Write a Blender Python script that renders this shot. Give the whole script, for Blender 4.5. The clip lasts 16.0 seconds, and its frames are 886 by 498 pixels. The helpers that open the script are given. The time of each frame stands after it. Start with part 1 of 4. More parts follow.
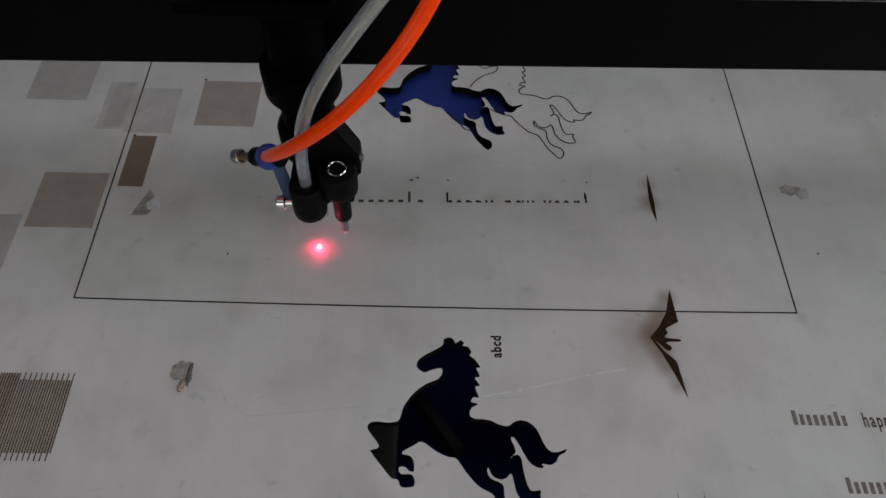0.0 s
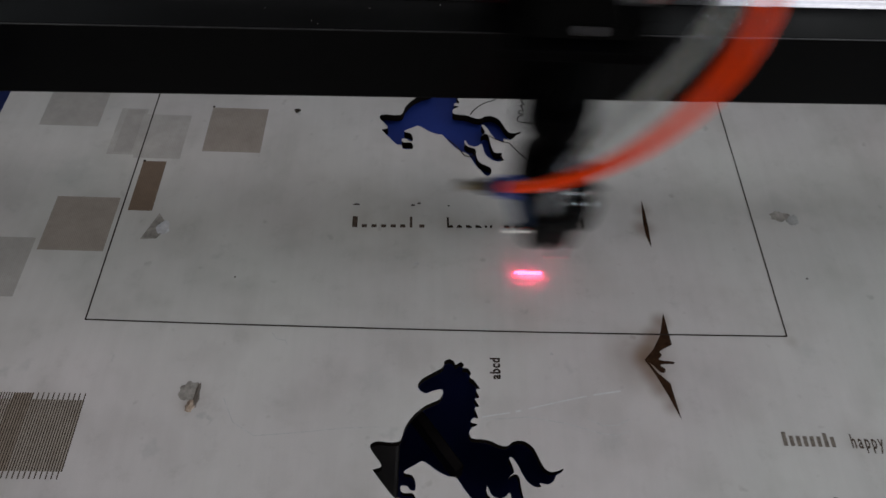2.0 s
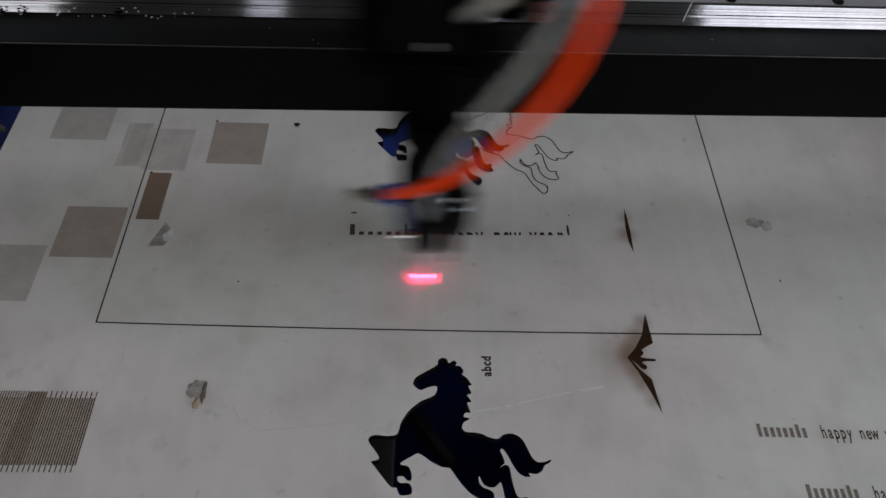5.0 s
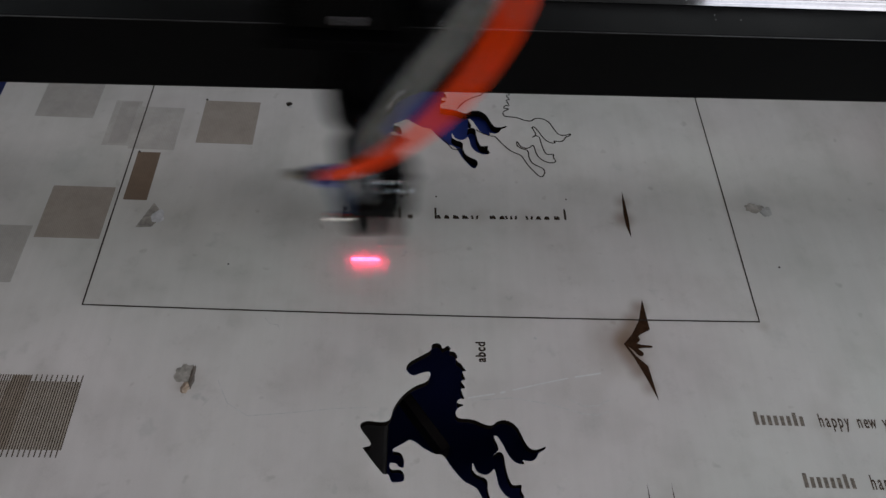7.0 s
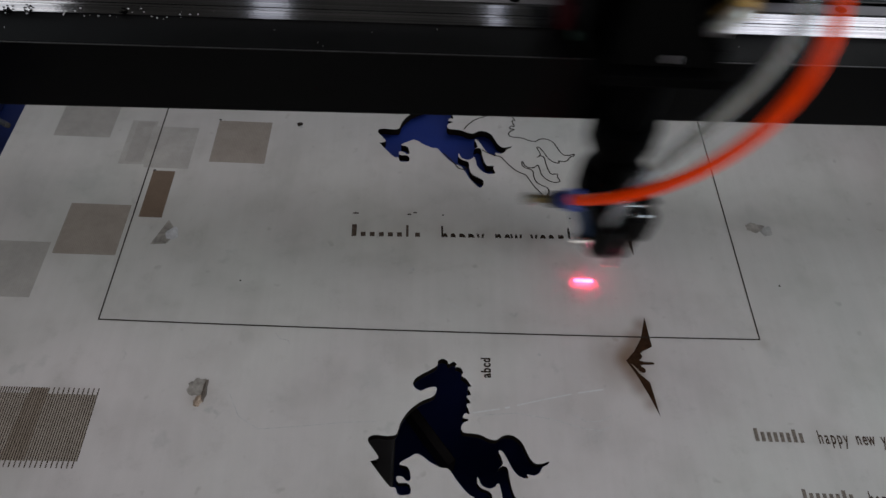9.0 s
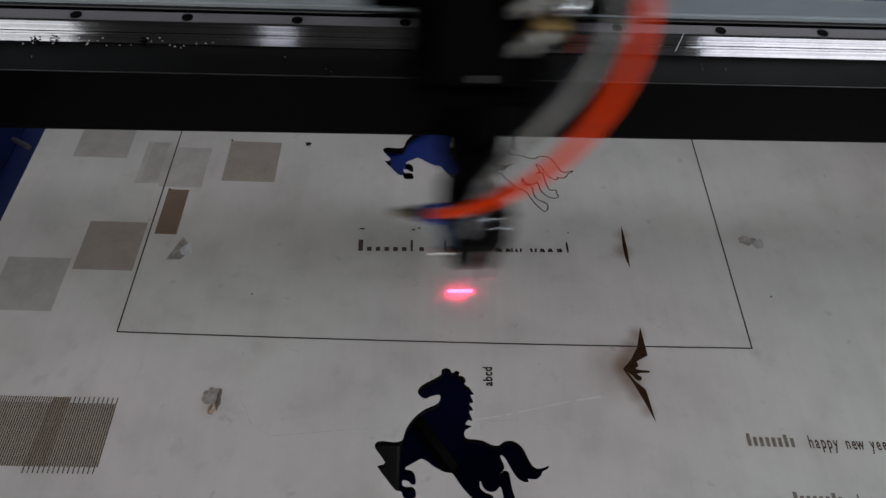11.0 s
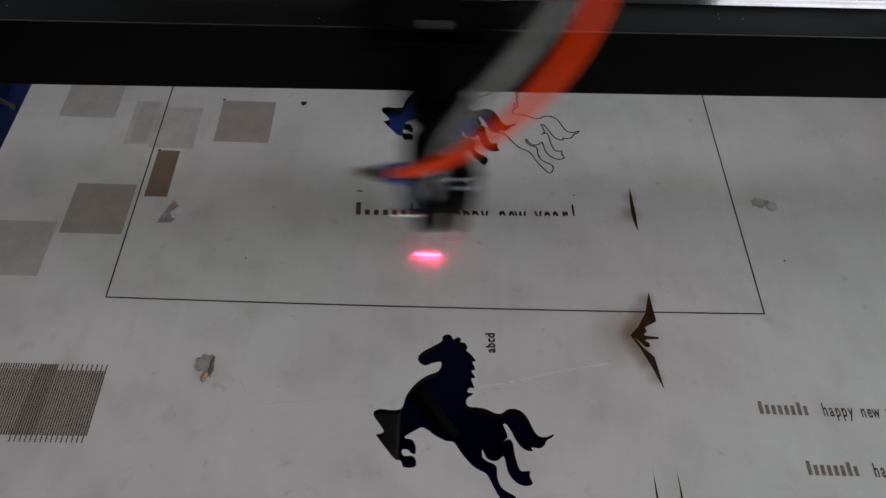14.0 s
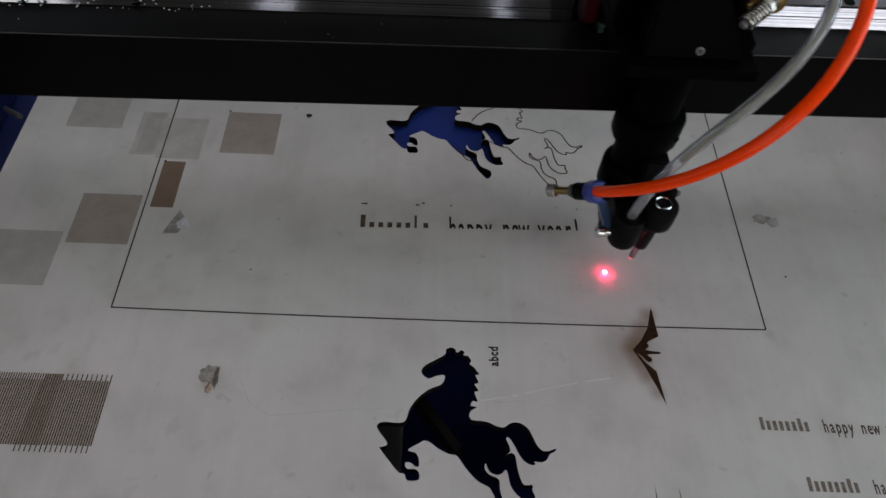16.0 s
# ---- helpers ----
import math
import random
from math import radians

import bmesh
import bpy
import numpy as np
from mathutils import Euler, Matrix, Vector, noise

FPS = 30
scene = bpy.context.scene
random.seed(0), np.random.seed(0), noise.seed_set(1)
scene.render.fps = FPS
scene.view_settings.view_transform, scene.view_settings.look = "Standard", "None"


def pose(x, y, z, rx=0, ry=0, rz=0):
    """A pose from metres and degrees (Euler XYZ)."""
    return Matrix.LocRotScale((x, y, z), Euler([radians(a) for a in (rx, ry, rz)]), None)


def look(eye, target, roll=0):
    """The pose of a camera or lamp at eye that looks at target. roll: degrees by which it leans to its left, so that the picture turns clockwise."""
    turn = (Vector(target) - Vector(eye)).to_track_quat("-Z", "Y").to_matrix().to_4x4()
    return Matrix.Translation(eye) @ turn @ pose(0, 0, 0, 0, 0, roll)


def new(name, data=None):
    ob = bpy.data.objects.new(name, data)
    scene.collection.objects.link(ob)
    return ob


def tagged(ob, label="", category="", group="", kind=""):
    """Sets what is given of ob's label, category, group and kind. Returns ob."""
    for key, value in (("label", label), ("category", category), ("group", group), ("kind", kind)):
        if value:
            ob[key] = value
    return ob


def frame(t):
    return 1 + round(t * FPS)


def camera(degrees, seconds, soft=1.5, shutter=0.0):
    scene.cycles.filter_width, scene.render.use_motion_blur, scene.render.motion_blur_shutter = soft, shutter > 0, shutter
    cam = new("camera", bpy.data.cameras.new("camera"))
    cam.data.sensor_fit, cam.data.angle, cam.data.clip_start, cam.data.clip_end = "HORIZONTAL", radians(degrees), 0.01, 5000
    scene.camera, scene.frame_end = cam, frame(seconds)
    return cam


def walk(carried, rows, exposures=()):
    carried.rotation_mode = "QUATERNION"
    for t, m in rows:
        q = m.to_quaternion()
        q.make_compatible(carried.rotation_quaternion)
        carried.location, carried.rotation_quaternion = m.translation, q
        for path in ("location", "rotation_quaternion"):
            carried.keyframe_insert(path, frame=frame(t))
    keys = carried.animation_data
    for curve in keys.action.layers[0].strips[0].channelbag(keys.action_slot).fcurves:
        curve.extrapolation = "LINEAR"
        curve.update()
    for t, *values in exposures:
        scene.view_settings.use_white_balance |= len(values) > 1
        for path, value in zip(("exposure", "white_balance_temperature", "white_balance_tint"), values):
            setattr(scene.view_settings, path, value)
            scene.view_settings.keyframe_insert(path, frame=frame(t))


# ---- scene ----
cam = camera(65.0, 16.0, shutter=1.0)
PATH = [
    (0, (0.19, -0.181, 0.341), (0.245, 0.895, -1.344), 3.8),
    (0.5, (0.189, -0.184, 0.344), (0.24, 0.902, -1.335), 3.4),
    (1, (0.188, -0.182, 0.344), (0.227, 0.909, -1.331), 3.1),
    (1.5, (0.187, -0.181, 0.348), (0.232, 0.913, -1.326), 3.5),
    (2, (0.188, -0.184, 0.354), (0.247, 0.931, -1.305), 4.1),
    (2.5, (0.187, -0.187, 0.356), (0.26, 0.946, -1.29), 4.5),
    (3, (0.188, -0.19, 0.358), (0.261, 0.948, -1.285), 4.3),
    (3.5, (0.185, -0.196, 0.364), (0.251, 0.948, -1.276), 4.3),
    (4, (0.185, -0.205, 0.369), (0.253, 0.95, -1.263), 4.3),
    (6.5, (0.19, -0.198, 0.367), (0.291, 0.951, -1.267), 5.3),
    (7, (0.187, -0.198, 0.362), (0.285, 0.918, -1.295), 5.9),
    (7.5, (0.189, -0.2, 0.366), (0.284, 0.92, -1.288), 5.7),
    (8, (0.188, -0.201, 0.369), (0.28, 0.931, -1.277), 5.7),
    (8.5, (0.187, -0.203, 0.37), (0.276, 0.94, -1.268), 5.4),
    (9, (0.186, -0.202, 0.372), (0.266, 0.947, -1.263), 5.3),
    (11.5, (0.187, -0.215, 0.389), (0.249, 0.978, -1.215), 4.1),
    (12, (0.183, -0.215, 0.39), (0.247, 0.982, -1.211), 4.5),
    (12.5, (0.185, -0.209, 0.386), (0.251, 0.988, -1.214), 4.5),
    (13, (0.186, -0.21, 0.37), (0.258, 0.939, -1.265), 4.9),
    (13.5, (0.186, -0.206, 0.366), (0.246, 0.903, -1.297), 4.6),
    (14, (0.188, -0.208, 0.369), (0.249, 0.911, -1.288), 4.2),
    (14.5, (0.186, -0.209, 0.371), (0.259, 0.92, -1.278), 4.8),
    (15, (0.185, -0.208, 0.371), (0.248, 0.927, -1.274), 4.6),
    (15.5, (0.185, -0.208, 0.371), (0.249, 0.928, -1.274), 4.8),
    (16, (0.184, -0.207, 0.373), (0.25, 0.931, -1.27), 4.9),
]
walk(cam, [(t, look(eye, target, roll)) for t, eye, target, roll in PATH])

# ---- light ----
# Added lamps in an unseen room stand in for daylight, strongest from the right.
ROOM = dict(x0=-1.9, x1=2.3, y0=-2.2, y1=2.0, z0=-0.85, z1=1.75)
world = bpy.data.worlds.new("sky")
scene.world = world
world.use_nodes = True
wn = world.node_tree.nodes
sky = wn.new("ShaderNodeTexSky")
sky.sky_type, sky.sun_disc = "NISHITA", False
sky.sun_elevation, sky.sun_rotation = radians(40), radians(120)
wn["Background"].inputs["Strength"].default_value = 0.05
world.node_tree.links.new(sky.outputs["Color"], wn["Background"].inputs["Color"])


def area_lamp(name, eye, target, sx, sy, watts, colour):
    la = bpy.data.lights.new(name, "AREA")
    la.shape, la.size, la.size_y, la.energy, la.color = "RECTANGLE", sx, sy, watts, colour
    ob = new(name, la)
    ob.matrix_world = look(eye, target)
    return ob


# Two roof lamps, set where the rail's ends reflect them as bright.
area_lamp("added_roof_lamp", (1.72, -1.05, 1.80), (1.72, -1.05, 0), 1.10, 1.2, 8.0, (0.96, 0.95, 0.96))
area_lamp("added_roof_lamp", (-1.38, -1.05, 1.80), (-1.38, -1.05, 0), 1.02, 1.2, 6.5, (0.99, 0.96, 0.90))
# Two narrow lamps added for the small bright patches reflected in the rail.
area_lamp("added_roof_lamp", (-0.23, -1.05, 1.80), (-0.23, -1.05, 0), 0.11, 1.2, 0.30, (1.0, 0.96, 0.94))
area_lamp("added_roof_lamp", (0.49, -1.05, 1.80), (0.49, -1.05, 0), 0.05, 1.2, 0.12, (1.0, 0.96, 0.94))
# Long lamp added so that the beam shades the board beneath it.
area_lamp("added_roof_lamp", (0.40, 0.92, 1.80), (0.40, 0.92, 0), 3.0, 0.90, 8.6, (1.0, 0.97, 0.96))
# The first stands for a window on the right; the next two are fill.
area_lamp("added_wall_lamp", (2.36, -0.2, 0.75), (0.0, -0.2, 0.5), 2.2, 1.1, 28.0, (0.76, 0.93, 1.0))
area_lamp("added_wall_lamp", (-1.96, -0.2, 0.75), (0.0, -0.2, 0.5), 2.2, 1.1, 2.0, (0.86, 1.0, 0.93))
area_lamp("added_wall_lamp", (0.2, -2.26, 0.75), (0.2, 0.0, 0.5), 2.2, 1.1, 12.6, (1.0, 0.91, 0.78))
# Two back lamps added for the sheen on the beam's top.
area_lamp("added_wall_lamp", (1.30, 2.06, 1.40), (0.3, 0.0, 0.0), 1.2, 0.56, 4.0, (0.94, 0.97, 0.98))
area_lamp("added_wall_lamp", (-1.35, 2.06, 1.40), (0.0, 0.0, 0.0), 0.7, 0.56, 1.2, (0.90, 0.97, 1.0))

# ---- materials ----


def nodes_of(name):
    m = bpy.data.materials.new(name)
    m.use_nodes = True
    nt = m.node_tree
    return m, nt, nt.nodes["Principled BSDF"]


def node(nt, kind, **sets):
    n = nt.nodes.new(kind)
    for k, v in sets.items():
        n.inputs[k.replace("_", " ")].default_value = v
    return n


def noise_tex(nt, coord, scale, detail=5.0, rough=0.6):
    n = node(nt, "ShaderNodeTexNoise", Scale=scale, Detail=detail, Roughness=rough)
    nt.links.new(coord, n.inputs["Vector"])
    return n.outputs["Fac"]


def ramp(nt, fac, stops):
    r = nt.nodes.new("ShaderNodeValToRGB")
    el = r.color_ramp.elements
    for i, (pos, c) in enumerate(stops):
        e = el[i] if i < 2 else el.new(pos)
        e.position, e.color = pos, (*c, 1)
    nt.links.new(fac, r.inputs["Fac"])
    return r.outputs["Color"]


def mixed(nt, kind, fac, a, b):
    m = nt.nodes.new("ShaderNodeMix")
    m.data_type, m.blend_type = "RGBA", kind
    for sock, v in ((m.inputs[0], fac), (m.inputs[6], a), (m.inputs[7], b)):
        if hasattr(v, "links"):
            nt.links.new(v, sock)
        elif isinstance(v, (int, float)):
            sock.default_value = v
        else:
            sock.default_value = (*v, 1)
    return m.outputs[2]


def coords(nt):
    return nt.nodes.new("ShaderNodeTexCoord").outputs["Object"]


def plain(name, colour, rough=0.5, metal=0.0, vary=0.25, scale=60.0, bump=0.1, fine=900.0, spread=0.1):
    """A surface with blotches and a fine grain in colour, gloss and relief."""
    m, nt, b = nodes_of(name)
    co = coords(nt)
    big, small = noise_tex(nt, co, scale), noise_tex(nt, co, fine, 3.0)
    dark = tuple(c * (1 - vary) for c in colour)
    light = tuple(min(1, c * (1 + vary * 0.6)) for c in colour)
    col = ramp(nt, big, [(0.3, dark), (0.7, light)])
    col = mixed(nt, "MULTIPLY", 0.35, col, ramp(nt, small, [(0.3, (0.75,) * 3), (0.7, (1.0,) * 3)]))
    nt.links.new(col, b.inputs["Base Color"])
    rr = ramp(nt, big, [(0.25, (max(0.03, rough - spread),) * 3), (0.75, (min(1, rough + spread),) * 3)])
    nt.links.new(rr, b.inputs["Roughness"])
    b.inputs["Metallic"].default_value = metal
    bp = node(nt, "ShaderNodeBump", Strength=bump, Distance=0.0003)
    nt.links.new(small, bp.inputs["Height"])
    nt.links.new(bp.outputs["Normal"], b.inputs["Normal"])
    return m


BOARD = (0.546, 0.510, 0.506)
SOOT = [  # burnt halos: x, y, radius, how strong
    (0.312, -0.017, 0.030, 0.40), (0.3145, -0.0168, 0.011, 0.85), (0.3180, -0.0110, 0.011, 0.75), (0.3225, -0.0030, 0.011, 0.72), (0.3270, 0.0070, 0.009, 0.6),
    (0.3175, -0.0255, 0.010, 0.70), (0.3210, -0.0340, 0.010, 0.62), (0.3250, -0.0440, 0.008, 0.48), (0.3275, 0.0740, 0.011, 0.60), (0.3290, 0.0880, 0.009, 0.40),
    (0.0680, -0.0450, 0.013, 0.22), (0.4020, -0.0040, 0.006, 0.22),
    (0.150, 0.0745, 0.013, 0.16), (0.172, 0.0735, 0.012, 0.12), (0.205, 0.0740, 0.011, 0.14), (0.232, 0.0725, 0.011, 0.12), (0.262, 0.0735, 0.011, 0.12), (0.182, 0.0885, 0.008, 0.12)]

SMEARS_AND_SHADE = [  # grey wiping marks, stains and painted shade: x, y, radius, how strong
    (-0.036, -0.033, 0.006, 0.22), (-0.024, -0.028, 0.005, 0.20), (0.021, -0.023, 0.003, 0.22), (0.053, -0.073, 0.007, 0.20), (0.076, -0.0535, 0.005, 0.30),
    (0.081, -0.0565, 0.004, 0.28), (0.038, -0.108, 0.006, 0.15), (0.270, -0.024, 0.006, 0.18), (0.152, -0.103, 0.003, 0.18), (0.268, -0.099, 0.004, 0.2),
    (0.164, -0.032, 0.012, 0.14), (0.173, -0.063, 0.004, 0.2), (0.408, -0.011, 0.010, 0.16), (0.290, -0.067, 0.011, 0.14), (0.249, 0.013, 0.004, 0.22),
    # The last three here darken the left side, part stain, part beam shade.
    (0.338, 0.020, 0.004, 0.2), (0.064, 0.045, 0.005, 0.2), (0.069, 0.050, 0.004, 0.2), (-0.038, 0.104, 0.022, 0.20), (-0.076, 0.100, 0.045, 0.20), (-0.030, 0.100, 0.045, 0.12),
    (0.420, 0.095, 0.016, 0.14), (0.330, 0.120, 0.007, 0.14)]


def board_material():
    m, nt, b = nodes_of("dirty_pale_board")
    co = coords(nt)
    cloud = noise_tex(nt, co, 14.0, 4.0, 0.6)
    smear = noise_tex(nt, co, 55.0, 6.0, 0.7)
    grain = noise_tex(nt, co, 1500.0, 2.0)
    col = ramp(nt, cloud, [(0.3, tuple(c * 0.90 for c in BOARD)), (0.7, tuple(c * 1.03 for c in BOARD))])
    col = mixed(nt, "MULTIPLY", 0.35, col, ramp(nt, smear, [(0.28, (0.74, 0.73, 0.71)), (0.44, (1, 1, 1))]))
    haze = noise_tex(nt, co, 26.0, 3.0, 0.5)
    col = mixed(nt, "MULTIPLY", 1.0, col, ramp(nt, haze, [(0.32, (0.90, 0.895, 0.885)), (0.52, (1, 1, 1))]))
    # faint wiping streaks
    mp = nt.nodes.new("ShaderNodeMapping")
    mp.inputs["Scale"].default_value = (120.0, 9.0, 1.0)
    nt.links.new(co, mp.inputs["Vector"])
    streak = noise_tex(nt, mp.outputs["Vector"], 1.0, 4.0, 0.6)
    col = mixed(nt, "MULTIPLY", 0.5, col, ramp(nt, streak, [(0.30, (0.90, 0.90, 0.89)), (0.65, (1, 1, 1))]))
    wide = noise_tex(nt, co, 5.0, 2.0, 0.5)
    col = mixed(nt, "MULTIPLY", 1.0, col, ramp(nt, wide, [(0.35, (0.945, 0.985, 0.955)), (0.65, (1.0, 0.978, 0.985))]))
    # sparse grey specks and fingerprints
    spot = noise_tex(nt, co, 95.0, 2.0, 0.4)
    col = mixed(nt, "MULTIPLY", 0.5, col, ramp(nt, spot, [(0.22, (0.62, 0.60, 0.58)), (0.30, (1, 1, 1))]))
    col = mixed(nt, "MULTIPLY", 0.25, col, ramp(nt, grain, [(0.3, (0.85,) * 3), (0.7, (1, 1, 1))]))
    ragged = nt.nodes.new("ShaderNodeVectorMath")
    ragged.operation = "SCALE"
    wob = node(nt, "ShaderNodeTexNoise", Scale=140.0, Detail=3.0)
    nt.links.new(co, wob.inputs["Vector"])
    ctr = nt.nodes.new("ShaderNodeVectorMath")
    ctr.operation = "SUBTRACT"
    nt.links.new(wob.outputs["Color"], ctr.inputs[0])
    ctr.inputs[1].default_value = (0.5, 0.5, 0.5)
    nt.links.new(ctr.outputs["Vector"], ragged.inputs[0])
    ragged.inputs["Scale"].default_value = 0.018
    moved = nt.nodes.new("ShaderNodeVectorMath")
    nt.links.new(co, moved.inputs[0])
    nt.links.new(ragged.outputs["Vector"], moved.inputs[1])
    flatten = nt.nodes.new("ShaderNodeVectorMath")
    flatten.operation = "MULTIPLY"
    nt.links.new(moved.outputs["Vector"], flatten.inputs[0])
    flatten.inputs[1].default_value = (1, 1, 0)
    for x, y, r, k, place, tone in [(*e, co, (0.15, 0.085, 0.05)) for e in SOOT] + [(*e, flatten.outputs["Vector"], (0.20, 0.21, 0.205)) for e in SMEARS_AND_SHADE]:
        d = nt.nodes.new("ShaderNodeVectorMath")
        d.operation = "DISTANCE"
        nt.links.new(place, d.inputs[0])
        d.inputs[1].default_value = (x, y, 0)
        w = nt.nodes.new("ShaderNodeMapRange")
        w.interpolation_type = "SMOOTHSTEP"
        nt.links.new(d.outputs["Value"], w.inputs["Value"])
        for i, v in ((1, 0.0), (2, r), (3, k), (4, 0.0)):
            w.inputs[i].default_value = v
        col = mixed(nt, "MIX", w.outputs["Result"], col, tone)
    nt.links.new(col, b.inputs["Base Color"])
    b.inputs["Roughness"].default_value = 0.52
    b.inputs["Specular IOR Level"].default_value = 0.35
    bp = node(nt, "ShaderNodeBump", Strength=0.12, Distance=0.0004)
    nt.links.new(smear, bp.inputs["Height"])
    nt.links.new(bp.outputs["Normal"], b.inputs["Normal"])
    return m


def hatched(name, colour, depth, step=0.0011):
    """Laser-toned patch: fine upright scan lines over a blotchy tone."""
    m, nt, b = nodes_of(name)
    co = coords(nt)
    wv = node(nt, "ShaderNodeTexWave", Scale=1.0 / step / 20 * 6.2832 / 1.0, Distortion=0.6, Detail=1.0)
    nt.links.new(co, wv.inputs["Vector"])
    blot = noise_tex(nt, co, 60.0, 5.0)
    wood = noise_tex(nt, co, 260.0, 4.0)
    col = ramp(nt, blot, [(0.3, tuple(c * 0.88 for c in colour)), (0.7, tuple(c * 1.1 for c in colour))])
    col = mixed(nt, "MULTIPLY", depth, col, ramp(nt, wv.outputs["Fac"], [(0.2, (0.72, 0.70, 0.68)), (0.8, (1, 1, 1))]))
    col = mixed(nt, "MULTIPLY", 0.28, col, ramp(nt, wood, [(0.3, (0.8, 0.78, 0.76)), (0.6, (1, 1, 1))]))
    nt.links.new(col, b.inputs["Base Color"])
    b.inputs["Roughness"].default_value = 0.75
    return m


def glow(name, colour, strength):
    m, nt, b = nodes_of(name)
    b.inputs["Base Color"].default_value = (*colour, 1)
    b.inputs["Emission Color"].default_value = (*colour, 1)
    b.inputs["Emission Strength"].default_value = strength
    return m


def clear_plastic(name, colour, rough, weight):
    m, nt, b = nodes_of(name)
    b.inputs["Base Color"].default_value = (*colour, 1)
    b.inputs["Roughness"].default_value = rough
    b.inputs["Transmission Weight"].default_value = weight
    b.inputs["IOR"].default_value = 1.3
    return m


M_BOARD = board_material()
M_BURN = plain("charred_edge", (0.007, 0.005, 0.004), 0.85, 0, 0.5, 300)
M_LINE = plain("engraved_line", (0.036, 0.028, 0.024), 0.9, 0, 0.5, 400)
M_TEXT = plain("engraved_letters", (0.035, 0.024, 0.019), 0.9, 0, 0.6, 500)
M_INK = plain("engraved_small_letters", (0.085, 0.062, 0.05), 0.9, 0, 0.5, 500)
M_COMB = plain("burnt_comb_line", (0.075, 0.055, 0.043), 0.9, 0, 0.5, 400)
M_TEXTBAR = plain("burnt_bars", (0.085, 0.062, 0.05), 0.9, 0, 0.6, 500)
M_BAR = plain("worn_engraved_letters", (0.19, 0.16, 0.14), 0.9, 0, 0.5, 500)
M_CHAR = plain("brown_char", (0.034, 0.016, 0.009), 0.85, 0, 0.45, 250)
M_BLACK = plain("black_anodised", (0.0009, 0.0009, 0.0011), 0.45, 0.0, 0.35, 80, 0.08)
M_BEAM = plain("black_painted_beam", (0.0012, 0.0012, 0.0014), 0.38, 0.0, 0.3, 25, 0.08)
for _m, _v in ((M_BLACK, 0.022), (M_BEAM, 0.07)):
    _m.node_tree.nodes["Principled BSDF"].inputs["Specular IOR Level"].default_value = _v
for _m in (M_BURN, M_LINE, M_TEXT, M_INK, M_CHAR, M_COMB, M_BAR, M_TEXTBAR):
    _m.node_tree.nodes["Principled BSDF"].inputs["Specular IOR Level"].default_value = 0.04
M_RUBBER = plain("black_plastic", (0.0025, 0.0023, 0.0025), 0.5, 0.0, 0.3, 120)
M_RUBBER.node_tree.nodes["Principled BSDF"].inputs["Specular IOR Level"].default_value = 0.09
M_STEEL = plain("ground_steel", (0.43, 0.44, 0.475), 0.07, 1.0, 0.2, 18, 0.02, 400, 0.02)
def brushed(m, amount):
    """Fine lines drawn along the length of a bar."""
    nt = m.node_tree
    b = nt.nodes["Principled BSDF"]
    old = b.inputs["Base Color"].links[0].from_socket
    mp = nt.nodes.new("ShaderNodeMapping")
    mp.inputs["Scale"].default_value = (6.0, 1400.0, 1400.0)
    nt.links.new(coords(nt), mp.inputs["Vector"])
    line = noise_tex(nt, mp.outputs["Vector"], 1.0, 3.0, 0.6)
    nt.links.new(mixed(nt, "MULTIPLY", amount, old, ramp(nt, line, [(0.35, (0.45, 0.45, 0.48)), (0.62, (1, 1, 1))])), b.inputs["Base Color"])


brushed(M_STEEL, 0.8)
M_STEEL_TOP = plain("satin_steel", (0.17, 0.16, 0.18), 0.5, 0.4, 0.15, 30, 0.05, 400)
M_CHROME = plain("chrome", (0.82, 0.82, 0.83), 0.08, 1.0, 0.1, 100, 0.0)
# Metal of the thin line that gives the beam's edge its highlight.
M_EDGE = plain("edge_glint_metal", (0.10, 0.10, 0.105), 0.35, 1.0, 0.5, 40)
M_NICKEL = plain("worn_nickel", (0.42, 0.40, 0.37), 0.3, 0.9, 0.3, 150)
M_BRASS = plain("brass", (0.30, 0.205, 0.085), 0.33, 1.0, 0.3, 150)
M_ORANGE = plain("orange_tube", (1.0, 0.058, 0.0004), 0.05, 0.0, 0.06, 40, 0.5, 260, 0.02)
M_ORANGE.node_tree.nodes["Principled BSDF"].inputs["Subsurface Weight"].default_value = 0.15
M_ORANGE.node_tree.nodes["Principled BSDF"].inputs["Subsurface Radius"].default_value = (0.004, 0.001, 0.0005)
M_ORANGE.node_tree.nodes["Principled BSDF"].inputs["Specular IOR Level"].default_value = 0.18
M_CLEAR = clear_plastic("milky_clear_tube", (0.90, 0.92, 0.965), 0.06, 0.90)
M_WIRE = plain("olive_wire", (0.22, 0.20, 0.10), 0.5, 0, 0.2, 100)
M_BLUE = plain("blue_powder_coat", (0.009, 0.024, 0.135), 0.4, 0.0, 0.25, 12, 0.1)
M_BED = plain("blue_bed_plate", (0.017, 0.035, 0.200), 0.4, 0.0, 0.15, 12, 0.1)
M_BED.node_tree.nodes["Principled BSDF"].inputs["Specular IOR Level"].default_value = 0.08
M_COLLET = plain("blue_collet", (0.03, 0.055, 0.30), 0.35, 0.0, 0.2, 80)
M_STRAP = clear_plastic("blue_clear_strap", (0.07, 0.12, 0.24), 0.25, 0.4)
M_RED = plain("red_end_seal", (0.032, 0.0012, 0.004), 0.6, 0.0, 0.25, 80)
M_RED.node_tree.nodes["Principled BSDF"].inputs["Specular IOR Level"].default_value = 0.05
M_TEAL = plain("green_wiper", (0.004, 0.022, 0.016), 0.6, 0.0, 0.25, 80)
